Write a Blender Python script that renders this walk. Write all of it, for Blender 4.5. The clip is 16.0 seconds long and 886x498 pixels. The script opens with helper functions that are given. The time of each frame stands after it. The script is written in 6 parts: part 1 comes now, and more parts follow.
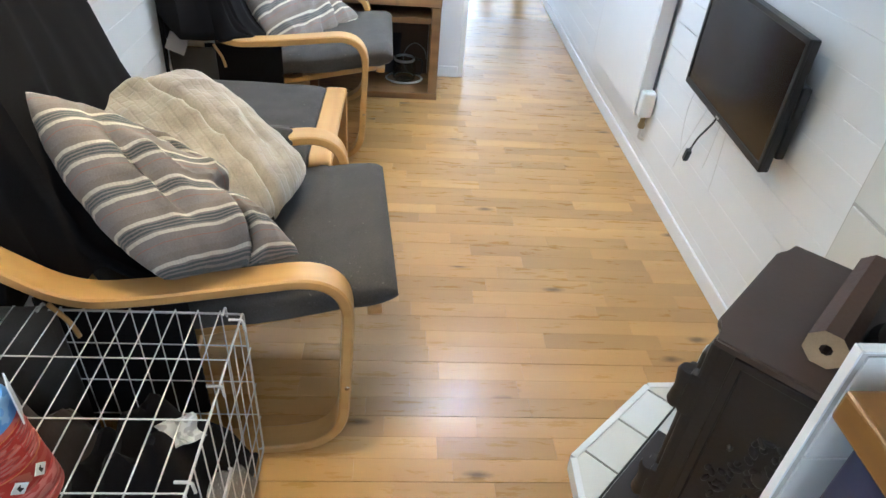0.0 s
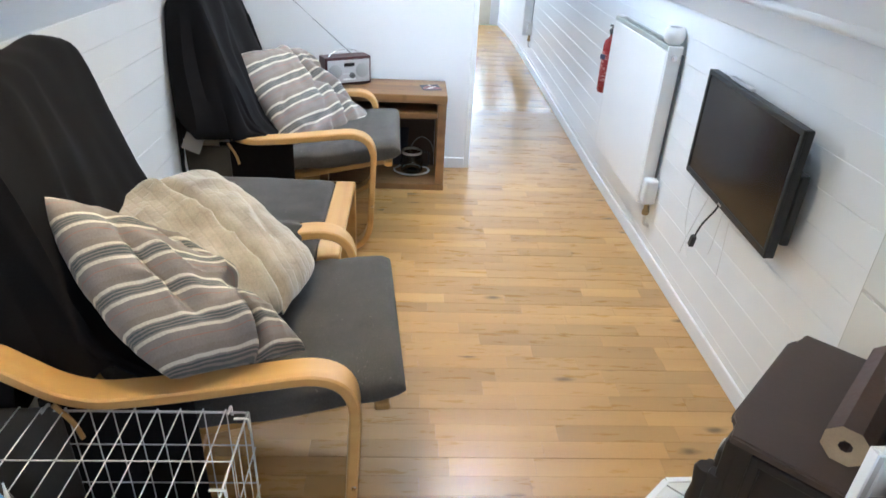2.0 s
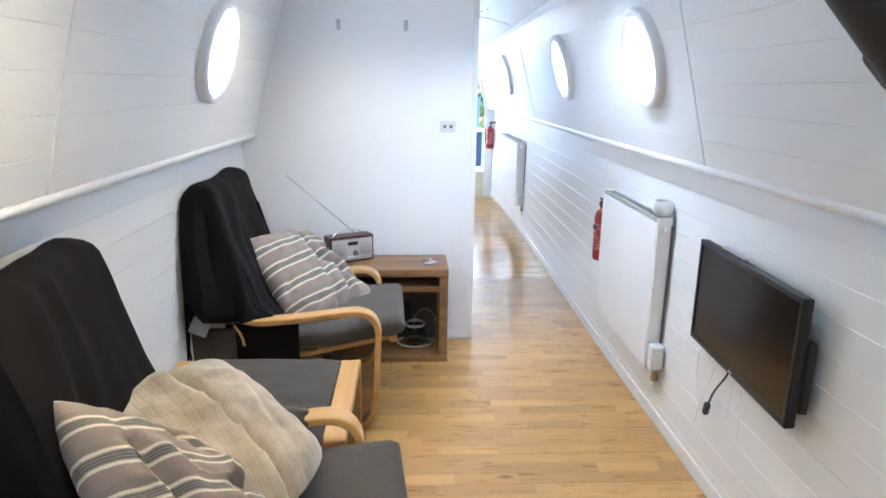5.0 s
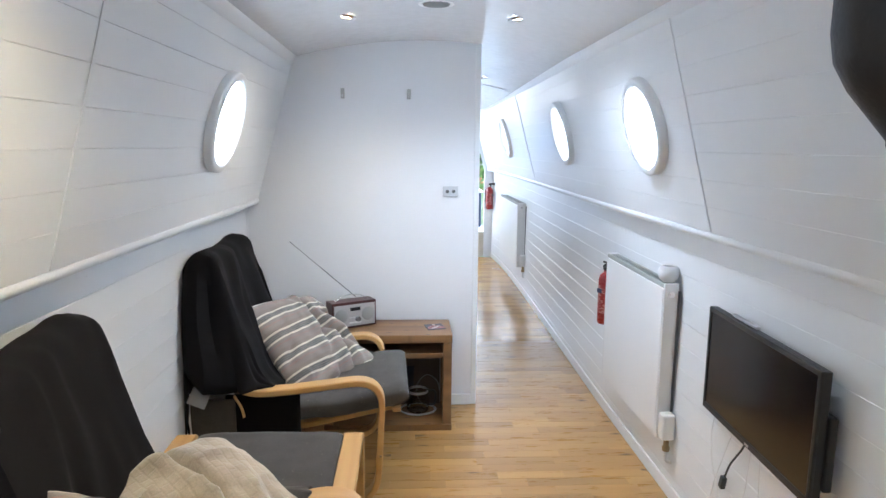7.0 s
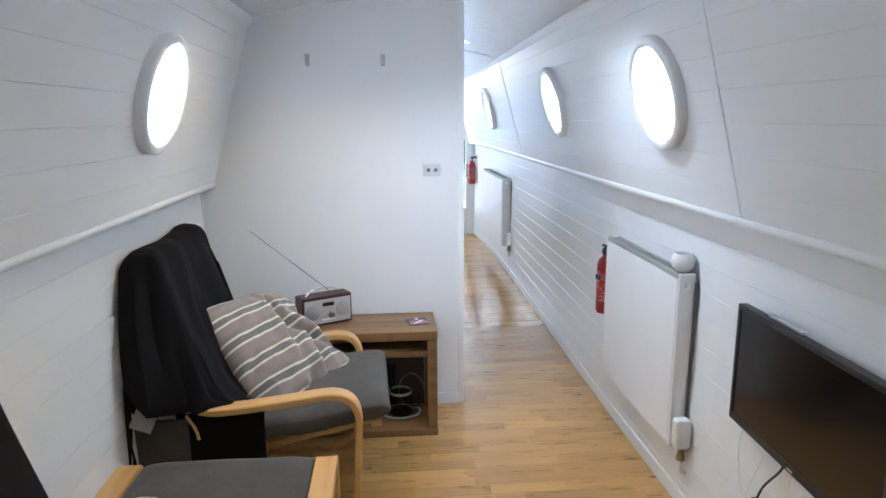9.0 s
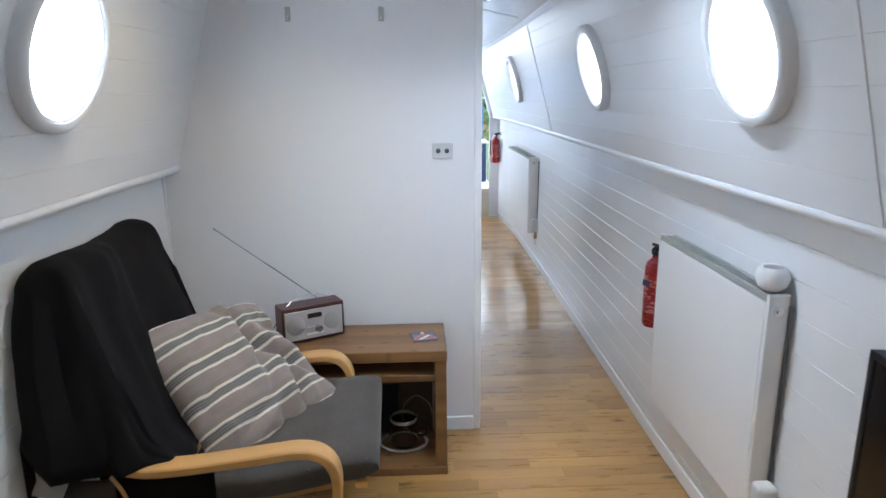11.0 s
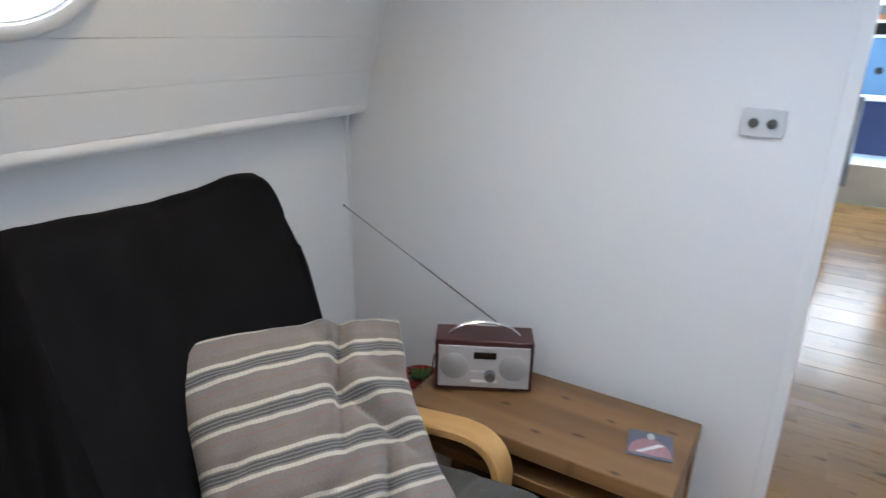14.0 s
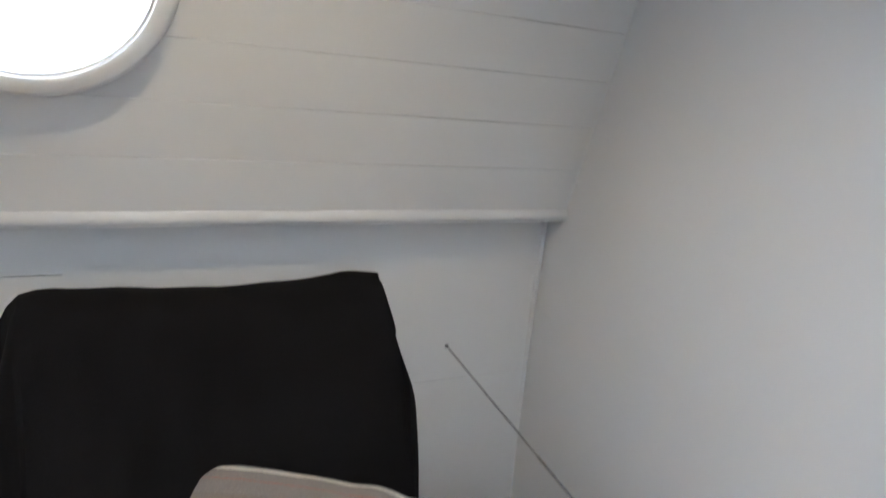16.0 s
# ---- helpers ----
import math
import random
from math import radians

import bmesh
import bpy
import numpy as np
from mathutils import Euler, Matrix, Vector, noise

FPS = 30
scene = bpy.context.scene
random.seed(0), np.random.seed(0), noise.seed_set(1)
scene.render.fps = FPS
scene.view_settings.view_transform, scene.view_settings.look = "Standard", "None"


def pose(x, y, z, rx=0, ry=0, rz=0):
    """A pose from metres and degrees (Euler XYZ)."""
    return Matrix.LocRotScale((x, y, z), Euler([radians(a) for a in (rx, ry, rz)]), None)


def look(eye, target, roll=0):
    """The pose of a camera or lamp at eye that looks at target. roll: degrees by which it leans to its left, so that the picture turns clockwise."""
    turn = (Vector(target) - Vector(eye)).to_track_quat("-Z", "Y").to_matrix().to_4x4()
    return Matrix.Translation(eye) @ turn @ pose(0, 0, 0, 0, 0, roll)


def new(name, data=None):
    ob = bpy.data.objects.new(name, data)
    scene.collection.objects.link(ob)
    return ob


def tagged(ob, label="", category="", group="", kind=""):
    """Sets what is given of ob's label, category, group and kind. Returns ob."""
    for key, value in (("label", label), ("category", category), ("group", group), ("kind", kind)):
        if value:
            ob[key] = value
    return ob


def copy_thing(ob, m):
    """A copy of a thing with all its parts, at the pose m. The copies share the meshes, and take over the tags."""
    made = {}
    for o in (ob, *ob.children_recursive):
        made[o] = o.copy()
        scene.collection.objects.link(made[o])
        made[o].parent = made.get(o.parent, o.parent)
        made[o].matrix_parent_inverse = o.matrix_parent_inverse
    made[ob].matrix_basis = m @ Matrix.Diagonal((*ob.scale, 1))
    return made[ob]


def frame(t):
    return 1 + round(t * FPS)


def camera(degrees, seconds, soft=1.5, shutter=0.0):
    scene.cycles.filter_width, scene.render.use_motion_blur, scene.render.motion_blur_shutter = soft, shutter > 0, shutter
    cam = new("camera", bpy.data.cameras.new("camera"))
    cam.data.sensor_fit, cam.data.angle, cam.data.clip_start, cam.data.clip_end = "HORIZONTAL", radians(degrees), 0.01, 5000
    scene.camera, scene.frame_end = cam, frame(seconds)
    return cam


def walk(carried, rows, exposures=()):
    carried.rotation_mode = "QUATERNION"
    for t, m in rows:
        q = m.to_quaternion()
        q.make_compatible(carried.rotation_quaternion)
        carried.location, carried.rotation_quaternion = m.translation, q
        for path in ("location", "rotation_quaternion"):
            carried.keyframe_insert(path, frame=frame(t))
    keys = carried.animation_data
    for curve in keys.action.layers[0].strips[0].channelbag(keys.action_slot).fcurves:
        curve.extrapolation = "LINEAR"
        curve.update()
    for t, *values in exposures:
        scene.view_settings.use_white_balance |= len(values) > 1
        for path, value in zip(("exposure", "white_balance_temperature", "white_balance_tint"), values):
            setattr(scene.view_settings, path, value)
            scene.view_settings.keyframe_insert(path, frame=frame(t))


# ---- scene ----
cam = camera(69.2, 16.0, shutter=0.5)
PATH = [
    (0, (-0.068, -0.097, 1.346), (0.078, 1.514, 0.169), 4.9),
    (0.5, (-0.065, -0.097, 1.348), (0.069, 1.532, 0.196), 4.4),
    (1, (-0.061, -0.091, 1.351), (0.052, 1.586, 0.267), 3.6),
    (1.5, (-0.062, -0.092, 1.359), (0.052, 1.624, 0.339), 3.5),
    (2, (-0.062, -0.093, 1.366), (0.046, 1.66, 0.408), 3.1),
    (2.5, (-0.068, -0.094, 1.378), (0.04, 1.702, 0.504), 3.0),
    (3, (-0.076, -0.092, 1.387), (0.028, 1.741, 0.594), 2.8),
    (3.5, (-0.075, -0.091, 1.394), (0.027, 1.774, 0.681), 2.1),
    (4, (-0.076, -0.092, 1.399), (0.021, 1.799, 0.757), 1.3),
    (4.5, (-0.078, -0.089, 1.405), (0.021, 1.821, 0.82), 1.1),
    (5, (-0.085, -0.085, 1.414), (0.019, 1.851, 0.922), 0.8),
    (7.5, (-0.109, -0.027, 1.447), (-0.001, 1.946, 1.134), 0.5),
    (8, (-0.11, 0.067, 1.441), (0.005, 2.032, 1.09), 0.2),
    (8.5, (-0.124, 0.196, 1.458), (0.057, 2.154, 1.092), -0.9),
    (9, (-0.096, 0.303, 1.451), (0.072, 2.255, 1.05), -0.3),
    (11.5, (0.068, 1.043, 1.425), (0.085, 2.98, 0.93), -0.9),
    (12, (0.152, 1.224, 1.429), (-0.066, 3.14, 0.9), -0.0),
    (12.5, (0.199, 1.374, 1.411), (-0.231, 3.244, 0.847), 0.8),
    (13, (0.229, 1.536, 1.382), (-0.344, 3.36, 0.797), 0.6),
    (13.5, (0.228, 1.76, 1.401), (-0.529, 3.504, 0.781), 3.4),
    (14, (0.24, 1.928, 1.384), (-0.722, 3.549, 0.716), 1.5),
    (14.5, (0.256, 2.101, 1.372), (-0.979, 3.515, 0.682), 1.2),
    (15, (0.263, 2.25, 1.376), (-1.16, 3.453, 0.651), 2.7),
    (15.5, (0.242, 2.397, 1.367), (-1.336, 3.463, 0.755), 3.9),
    (16, (0.198, 2.551, 1.424), (-1.519, 3.427, 0.892), 5.8),
]
EXPOSURES = [(0.0, 0.58, 5240, 6), (2.0, 0.58, 5300, 7), (3.5, 0.54, 5400, 9), (5.0, 0.44, 5480, 10), (7.5, 0.12, 5570, 10), (9.0, -0.02, 5580, 10),
             (11.5, -0.31, 5620, 10), (12.5, -0.34, 5650, 10), (14.5, -0.35, 5650, 10), (15.0, -0.32, 5740, 10), (16.0, -0.54, 5940, 10)]
walk(cam, [(t, look(eye, to, lean)) for t, eye, to, lean in PATH], EXPOSURES)

# ---------- light ----------
def make_world():
    w = bpy.data.worlds.new("overcast_sky")
    w.use_nodes = True
    scene.world = w
    nt = w.node_tree
    sky = nt.nodes.new("ShaderNodeTexSky")
    sky.sky_type, sky.sun_disc = "NISHITA", False
    sky.sun_elevation, sky.sun_rotation = radians(48), radians(-20)
    sky.air_density, sky.dust_density = 1.0, 3.0
    bg = nt.nodes["Background"]
    bg.inputs["Strength"].default_value = 0.15
    nt.links.new(sky.outputs[0], bg.inputs[0])


make_world()
sun_data = bpy.data.lights.new("sun", "SUN")
sun_data.energy, sun_data.angle, sun_data.color = 3.0, radians(12), (1.0, 0.96, 0.9)
sun_ob = new("sun", sun_data)
sun_ob.matrix_world = look((2, 14, 14), (0, 8, 0))

WARM, COOL = (1.0, 0.77, 0.45), (0.84, 0.92, 1.0)


def spot(name, x, y, z, watts, colour, size=138, radius=0.045):
    d = bpy.data.lights.new(name, "SPOT")
    d.energy, d.color, d.spot_size, d.spot_blend, d.shadow_soft_size = watts, colour, radians(size), 0.9, radius
    ob = new(name, d)
    ob.location = (x, y, z)
    return ob


def window_light(name, x, y, z, tilt, sx, sy, watts, colour=(0.9, 0.95, 1.0)):
    d = bpy.data.lights.new(name, "AREA")
    d.shape, d.size, d.size_y, d.energy, d.color = "RECTANGLE", sx, sy, watts, colour
    ob = new(name, d)
    ob.matrix_world = pose(x, y, z, *tilt)
    return ob


LAMP_L, LAMP_R = 2.675, 2.665
spot("downlight_beam", -0.36, LAMP_L, 1.945, 27, WARM)
spot("downlight_beam", 0.34, LAMP_R, 1.945, 54, COOL)
spot("downlight_beam", -0.34, 0.92, 1.945, 58, WARM)
# unseen lamp, added behind the start on the row's spacing as fill
spot("downlight_beam", -0.34, -0.80, 1.945, 5, WARM)
spot("downlight_beam", 0.515, 4.75, 1.93, 3.2, COOL)
PORT_W = {1: 1.4, -1: 3.8}   # daylight standing in the portholes
window_light("door_daylight", 0.3, 8.42, 1.15, (-90, 0, 0), 1.0, 1.4, 4.6)
# fill light on the bulkhead, added behind the start where no opening is seen
window_light("added_stern_fill", 0.02, -2.26, 1.41, (90, 0, 0), 0.49, 0.61, 7)

# ---------- materials ----------
def node_mat(name):
    m = bpy.data.materials.new(name)
    m.use_nodes = True
    nt = m.node_tree
    return m, nt, nt.nodes["Principled BSDF"]


def nd(nt, kind, **kw):
    n = nt.nodes.new(kind)
    for k, v in kw.items():
        n.inputs[k.replace("_", " ")].default_value = v
    return n


def mix_rgb(nt, fac, a, b, blend="MIX"):
    n = nt.nodes.new("ShaderNodeMix")
    n.data_type, n.blend_type = "RGBA", blend
    for sock, v in ((0, fac), (6, a), (7, b)):
        if isinstance(v, (int, float)):
            n.inputs[sock].default_value = v
        elif isinstance(v, tuple):
            n.inputs[sock].default_value = (*v, 1)
        else:
            nt.links.new(v, n.inputs[sock])
    return n.outputs[2]


def bump(nt, b, height, strength, dist=0.002):
    n = nt.nodes.new("ShaderNodeBump")
    n.inputs["Strength"].default_value, n.inputs["Distance"].default_value = strength, dist
    nt.links.new(height, n.inputs["Height"])
    nt.links.new(n.outputs[0], b.inputs["Normal"])


def coords(nt, scale=(1, 1, 1), which="Object"):
    tc = nt.nodes.new("ShaderNodeTexCoord")
    mp = nt.nodes.new("ShaderNodeMapping")
    mp.inputs["Scale"].default_value = scale
    nt.links.new(tc.outputs[which], mp.inputs[0])
    return mp.outputs[0]


def noise_tex(nt, vec, scale, detail=4, rough=0.55):
    n = nd(nt, "ShaderNodeTexNoise", Scale=scale, Detail=detail, Roughness=rough)
    nt.links.new(vec, n.inputs["Vector"])
    return n.outputs["Fac"]


def ramp(nt, fac, *stops):
    r = nt.nodes.new("ShaderNodeValToRGB")
    while len(r.color_ramp.elements) < len(stops):
        r.color_ramp.elements.new(0.5)
    for e, (p, c) in zip(r.color_ramp.elements, stops):
        e.position, e.color = p, (*c, 1) if len(c) == 3 else c
    nt.links.new(fac, r.inputs[0])
    return r.outputs[0]


def plain(name, colour, rough=0.5, metal=0.0, vary=0.12, scale=18, bump_s=0.1, coat=0.0, stretch=(1, 1, 1), spread=0.1):
    """Painted, moulded or cast surface: two scales of tone, worn gloss, fine relief."""
    m, nt, b = node_mat(name)
    v = coords(nt, stretch)
    big, fine = noise_tex(nt, v, scale * 0.25, 3), noise_tex(nt, v, scale * 6, 5)
    dark = tuple(c * (1 - vary) for c in colour)
    lite = tuple(min(1, c * (1 + vary * 0.6)) for c in colour)
    base = ramp(nt, big, (0.3, dark), (0.7, lite))
    grain = mix_rgb(nt, vary * 0.8, base, ramp(nt, fine, (0.3, dark), (0.7, lite)))
    nt.links.new(grain, b.inputs["Base Color"])
    r = nt.nodes.new("ShaderNodeMapRange")
    r.inputs["To Min"].default_value, r.inputs["To Max"].default_value = max(0.03, rough - spread), min(1, rough + spread)
    nt.links.new(fine, r.inputs["Value"])
    nt.links.new(r.outputs[0], b.inputs["Roughness"])
    b.inputs["Metallic"].default_value = metal
    b.inputs["Coat Weight"].default_value = coat
    if bump_s:
        bump(nt, b, fine, bump_s)
    return m


def wood(name, dark, light, scale=1.0, axis=0, rough=0.35, coat=0.15, random_tone=0.0, island=False, knots=0.0, grain=14, knot_scale=1.0, sparse=0.0):
    m, nt, b = node_mat(name)
    st = [grain, grain, grain]
    st[axis] = 0.9
    v = coords(nt, tuple(s * scale for s in st))
    if random_tone:
        info = nt.nodes.new("ShaderNodeNewGeometry" if island else "ShaderNodeObjectInfo")
        rnd = info.outputs["Random Per Island" if island else "Random"]
        add = nt.nodes.new("ShaderNodeVectorMath")
        add.operation = "MULTIPLY_ADD"
        add.inputs[1].default_value = (1, 1, 1)
        nt.links.new(v, add.inputs[0])
        comb = nt.nodes.new("ShaderNodeCombineXYZ")
        mul = nt.nodes.new("ShaderNodeMath")
        mul.operation = "MULTIPLY"
        mul.inputs[1].default_value = 97.0
        nt.links.new(rnd, mul.inputs[0])
        for i in range(3):
            nt.links.new(mul.outputs[0], comb.inputs[i])
        nt.links.new(comb.outputs[0], add.inputs[2])
        v = add.outputs[0]
    g1, g2 = noise_tex(nt, v, 1.2, 2, 0.45), noise_tex(nt, v, 7.0, 5, 0.7)
    base = ramp(nt, g1, (0.25, dark), (0.5, tuple((a + c) / 2 for a, c in zip(dark, light))), (0.75, light))
    col = mix_rgb(nt, 0.05, base, ramp(nt, g2, (0.35, tuple(c * 0.75 for c in dark)), (0.65, light)))
    if random_tone:
        hsv = nt.nodes.new("ShaderNodeHueSaturation")
        mr = nt.nodes.new("ShaderNodeMapRange")
        mr.inputs["To Min"].default_value, mr.inputs["To Max"].default_value = 1 - random_tone, 1 + random_tone
        nt.links.new(rnd, mr.inputs["Value"])
        nt.links.new(mr.outputs[0], hsv.inputs["Value"])
        nt.links.new(col, hsv.inputs["Color"])
        col = hsv.outputs[0]
    if knots:
        kv = coords(nt, tuple(c * knot_scale for c in ((2.6, 6.5, 1) if axis == 0 else (6.5, 2.6, 1))))
        if random_tone:
            shift = nt.nodes.new("ShaderNodeVectorMath")
            nt.links.new(kv, shift.inputs[0])
            nt.links.new(comb.outputs[0], shift.inputs[1])
            kv = shift.outputs[0]
        wob = nt.nodes.new("ShaderNodeVectorMath")
        wob.operation = "MULTIPLY_ADD"
        wob.inputs[1].default_value = (0.12, 0.12, 0.12)
        nt.links.new(noise_tex(nt, kv, 6.0, 3), wob.inputs[0])
        nt.links.new(kv, wob.inputs[2])
        kv = wob.outputs[0]
        vo = nd(nt, "ShaderNodeTexVoronoi", Scale=1.0)
        vo.voronoi_dimensions = "2D"
        nt.links.new(kv, vo.inputs["Vector"])
        k = ramp(nt, vo.outputs["Distance"], (0.02, (1, 1, 1)), (0.11, (0, 0, 0)))
        mul = nt.nodes.new("ShaderNodeMath")
        mul.operation = "MULTIPLY"
        mul.inputs[1].default_value = knots
        nt.links.new(k, mul.inputs[0])
        if sparse:
            few = nt.nodes.new("ShaderNodeMath")
            few.operation = "GREATER_THAN"
            few.inputs[1].default_value = sparse
            one = nt.nodes.new("ShaderNodeSeparateColor")
            nt.links.new(vo.outputs["Color"], one.inputs[0])
            nt.links.new(one.outputs[0], few.inputs[0])
            keep = nt.nodes.new("ShaderNodeMath")
            keep.operation = "MULTIPLY"
            nt.links.new(few.outputs[0], keep.inputs[0])
            nt.links.new(mul.outputs[0], keep.inputs[1])
            mul = keep
        col = mix_rgb(nt, mul.outputs[0], col, tuple(c * 0.35 for c in dark))
    nt.links.new(col, b.inputs["Base Color"])
    r = nt.nodes.new("ShaderNodeMapRange")
    r.inputs["To Min"].default_value, r.inputs["To Max"].default_value = rough - 0.06, rough + 0.1
    nt.links.new(g2, r.inputs["Value"])
    nt.links.new(r.outputs[0], b.inputs["Roughness"])
    b.inputs["Coat Weight"].default_value = coat
    b.inputs["Coat Roughness"].default_value = 0.22
    bump(nt, b, g2, 0.05, 0.0006)
    return m


def cloth(name, dark, light, weave=900, rough=0.95, lint=0.0, sheen=0.12):
    m, nt, b = node_mat(name)
    v = coords(nt)
    w1 = nd(nt, "ShaderNodeTexWave", Scale=weave / 20, Distortion=1.5)
    nt.links.new(v, w1.inputs["Vector"])
    big = noise_tex(nt, v, 7, 4)
    fine = noise_tex(nt, v, 420, 3)
    col = mix_rgb(nt, 0.5, ramp(nt, big, (0.3, dark), (0.72, light)), ramp(nt, fine, (0.35, dark), (0.68, light)))
    if lint:
        sp = noise_tex(nt, v, 130, 2, 0.4)
        col = mix_rgb(nt, ramp(nt, sp, (0.70, (0, 0, 0)), (0.76, (lint, lint, lint))), col, (0.4, 0.38, 0.33))
    nt.links.new(col, b.inputs["Base Color"])
    b.inputs["Roughness"].default_value = rough
    b.inputs["Sheen Weight"].default_value = sheen
    b.inputs["Specular IOR Level"].default_value = 0.2
    bump(nt, b, fine, 0.35, 0.001)
    return m


def glow(name, colour, strength):
    m, nt, b = node_mat(name)
    b.inputs["Base Color"].default_value = (*colour, 1)
    b.inputs["Emission Color"].default_value = (*colour, 1)
    b.inputs["Emission Strength"].default_value = strength
    return m


def clear_glass(name, tint=(1, 1, 1), rough=0.02):
    m, nt, b = node_mat(name)
    b.inputs["Base Color"].default_value = (*tint, 1)
    b.inputs["Transmission Weight"].default_value = 1
    b.inputs["Roughness"].default_value = rough
    b.inputs["IOR"].default_value = 1.45
    return m


WHITE = plain("white_gloss_paint", (0.78, 0.785, 0.79), 0.33, vary=0.035, scale=5, bump_s=0.05)
WHITE_BOARD = plain("white_board_paint", (0.77, 0.78, 0.785), 0.29, vary=0.03, scale=6, bump_s=0.04, spread=0.03)
WALL_PAINT = plain("white_wall_paint", (0.76, 0.765, 0.78), 0.42, vary=0.03, scale=4, bump_s=0.12)
CEIL = plain("white_ceiling_gloss", (0.80, 0.81, 0.82), 0.22, vary=0.03, scale=4, bump_s=0.05)
DARK_GAP = plain("board_gap_paint", (0.74, 0.745, 0.75), 0.5, vary=0.03)
FLOOR_A = wood("laminate_oak_strip", (0.378, 0.211, 0.069), (0.496, 0.291, 0.101), 1.0, 0, 0.27, 0.08, 0.17, knots=0.95, grain=6, sparse=0.62)
FLOOR_B = wood("laminate_oak_strip_far", (0.378, 0.211, 0.069), (0.496, 0.291, 0.101), 1.0, 0, 0.15, 0.0, 0.19, True, knots=0.8, grain=6, sparse=0.62)
FLOOR_GAP = plain("laminate_joint", (0.15, 0.082, 0.032), 0.6)
BIRCH = wood("birch_bentwood", (0.46, 0.250, 0.075), (0.62, 0.375, 0.135), 1.0, 0, 0.32, 0.3)
OAK_TABLE = wood("brown_pine_table", (0.105, 0.052, 0.019), (0.27, 0.148, 0.058), 0.9, 0, 0.42, 0.1, knots=0.9, knot_scale=2.2)
WORKTOP = wood("orange_wood_worktop", (0.15, 0.068, 0.015), (0.30, 0.150, 0.038), 0.7, 1, 0.3, 0.3)
GREY_CLOTH = cloth("dark_grey_woven", (0.044, 0.040, 0.036), (0.092, 0.084, 0.076), lint=0.25)
BLACK_THROW = cloth("black_throw", (0.0042, 0.0037, 0.0042), (0.0085, 0.0075, 0.0085), sheen=0.0)
IRON = plain("black_stove_iron", (0.022, 0.019, 0.019), 0.5, 0.2, 0.35, 22, 0.35)
IRON_TOP = plain("brown_stove_top", (0.066, 0.048, 0.043), 0.45, 0.2, 0.3, 14, 0.15)
BLACK = plain("black_plastic", (0.012, 0.012, 0.013), 0.38, vary=0.2)
SCREEN = plain("tv_screen", (0.010, 0.008, 0.008), 0.16, vary=0.1, bump_s=0.0)
CHROME = plain("chrome", (0.75, 0.75, 0.76), 0.2, 1.0, 0.05, bump_s=0.02)
STEEL = plain("brushed_steel", (0.62, 0.62, 0.63), 0.38, 0.85, 0.1)
WIRE = plain("galvanised_wire", (0.66, 0.65, 0.61), 0.45, 0.3, 0.15)
RED = plain("red_paint", (0.27, 0.012, 0.012), 0.28, vary=0.1, coat=0.4)
NAVY = plain("navy_paint", (0.030, 0.038, 0.085), 0.4, vary=0.15)
BLUE = plain("blue_paint", (0.105, 0.205, 0.35), 0.4, vary=0.12)
TILE = plain("white_glazed_tile", (0.70, 0.70, 0.67), 0.15, vary=0.04, bump_s=0.02, coat=0.3)
GROUT = plain("dark_grout", (0.05, 0.05, 0.045), 0.8)
PLASTIC_W = plain("white_plastic", (0.76, 0.76, 0.75), 0.35, vary=0.04)
RAD_WHITE = plain("white_radiator_enamel", (0.79, 0.79, 0.785), 0.34, vary=0.03, scale=5, bump_s=0.04)
GREY_PL = plain("grey_plastic", (0.22, 0.22, 0.22), 0.5)
RUBBER = plain("black_rubber", (0.02, 0.02, 0.02), 0.6)
SKY_GLOW = glow("bright_overcast_distance", (0.95, 0.98, 1.0), 6.0)
LAMP_WARM = glow("warm_bulb", (1.0, 0.75, 0.42), 25)
LAMP_COOL = glow("cool_bulb", (0.95, 0.98, 1.0), 15)
PANE = clear_glass("window_glass")
GLASS = clear_glass("jug_glass", (0.85, 0.9, 0.88))

# ---------- mesh helpers ----------
def finish(bm, name, mat, smooth=False, angle=40):
    bmesh.ops.recalc_face_normals(bm, faces=bm.faces[:])
    me = bpy.data.meshes.new(name)
    bm.to_mesh(me)
    bm.free()
    if mat:
        for mm in (mat if isinstance(mat, (list, tuple)) else (mat,)):
            me.materials.append(mm)
    if smooth:
        for p in me.polygons:
            p.use_smooth = True
        me.set_sharp_from_angle(angle=radians(angle))
    return me


def part(name, bm, material, parent=None, label="", smooth=False, m=None):
    ob = new(name, finish(bm, name, material, smooth))
    if parent:
        ob.parent = parent
    if m is not None:
        ob.matrix_basis = m
    if label:
        tagged(ob, label)
    return ob


def empty(name, m=None):
    ob = new(name)
    ob.empty_display_size = 0.1
    if m is not None:
        ob.matrix_basis = m
    return ob


def box(x0, x1, y0, y1, z0, z1, bev=0.0, seg=2, bm=None):
    b2 = bmesh.new()
    bmesh.ops.create_cube(b2, size=1)
    bmesh.ops.scale(b2, verts=b2.verts, vec=(x1 - x0, y1 - y0, z1 - z0))
    bmesh.ops.translate(b2, verts=b2.verts, vec=((x0 + x1) / 2, (y0 + y1) / 2, (z0 + z1) / 2))
    if bev:
        bmesh.ops.bevel(b2, geom=b2.edges[:], offset=bev, segments=seg, affect="EDGES", profile=0.5)
    return join(bm, b2)


def join(bm, b2):
    if bm is None:
        return b2
    me = bpy.data.meshes.new("tmp")
    b2.to_mesh(me)
    b2.free()
    bm.from_mesh(me)
    bpy.data.meshes.remove(me)
    return bm


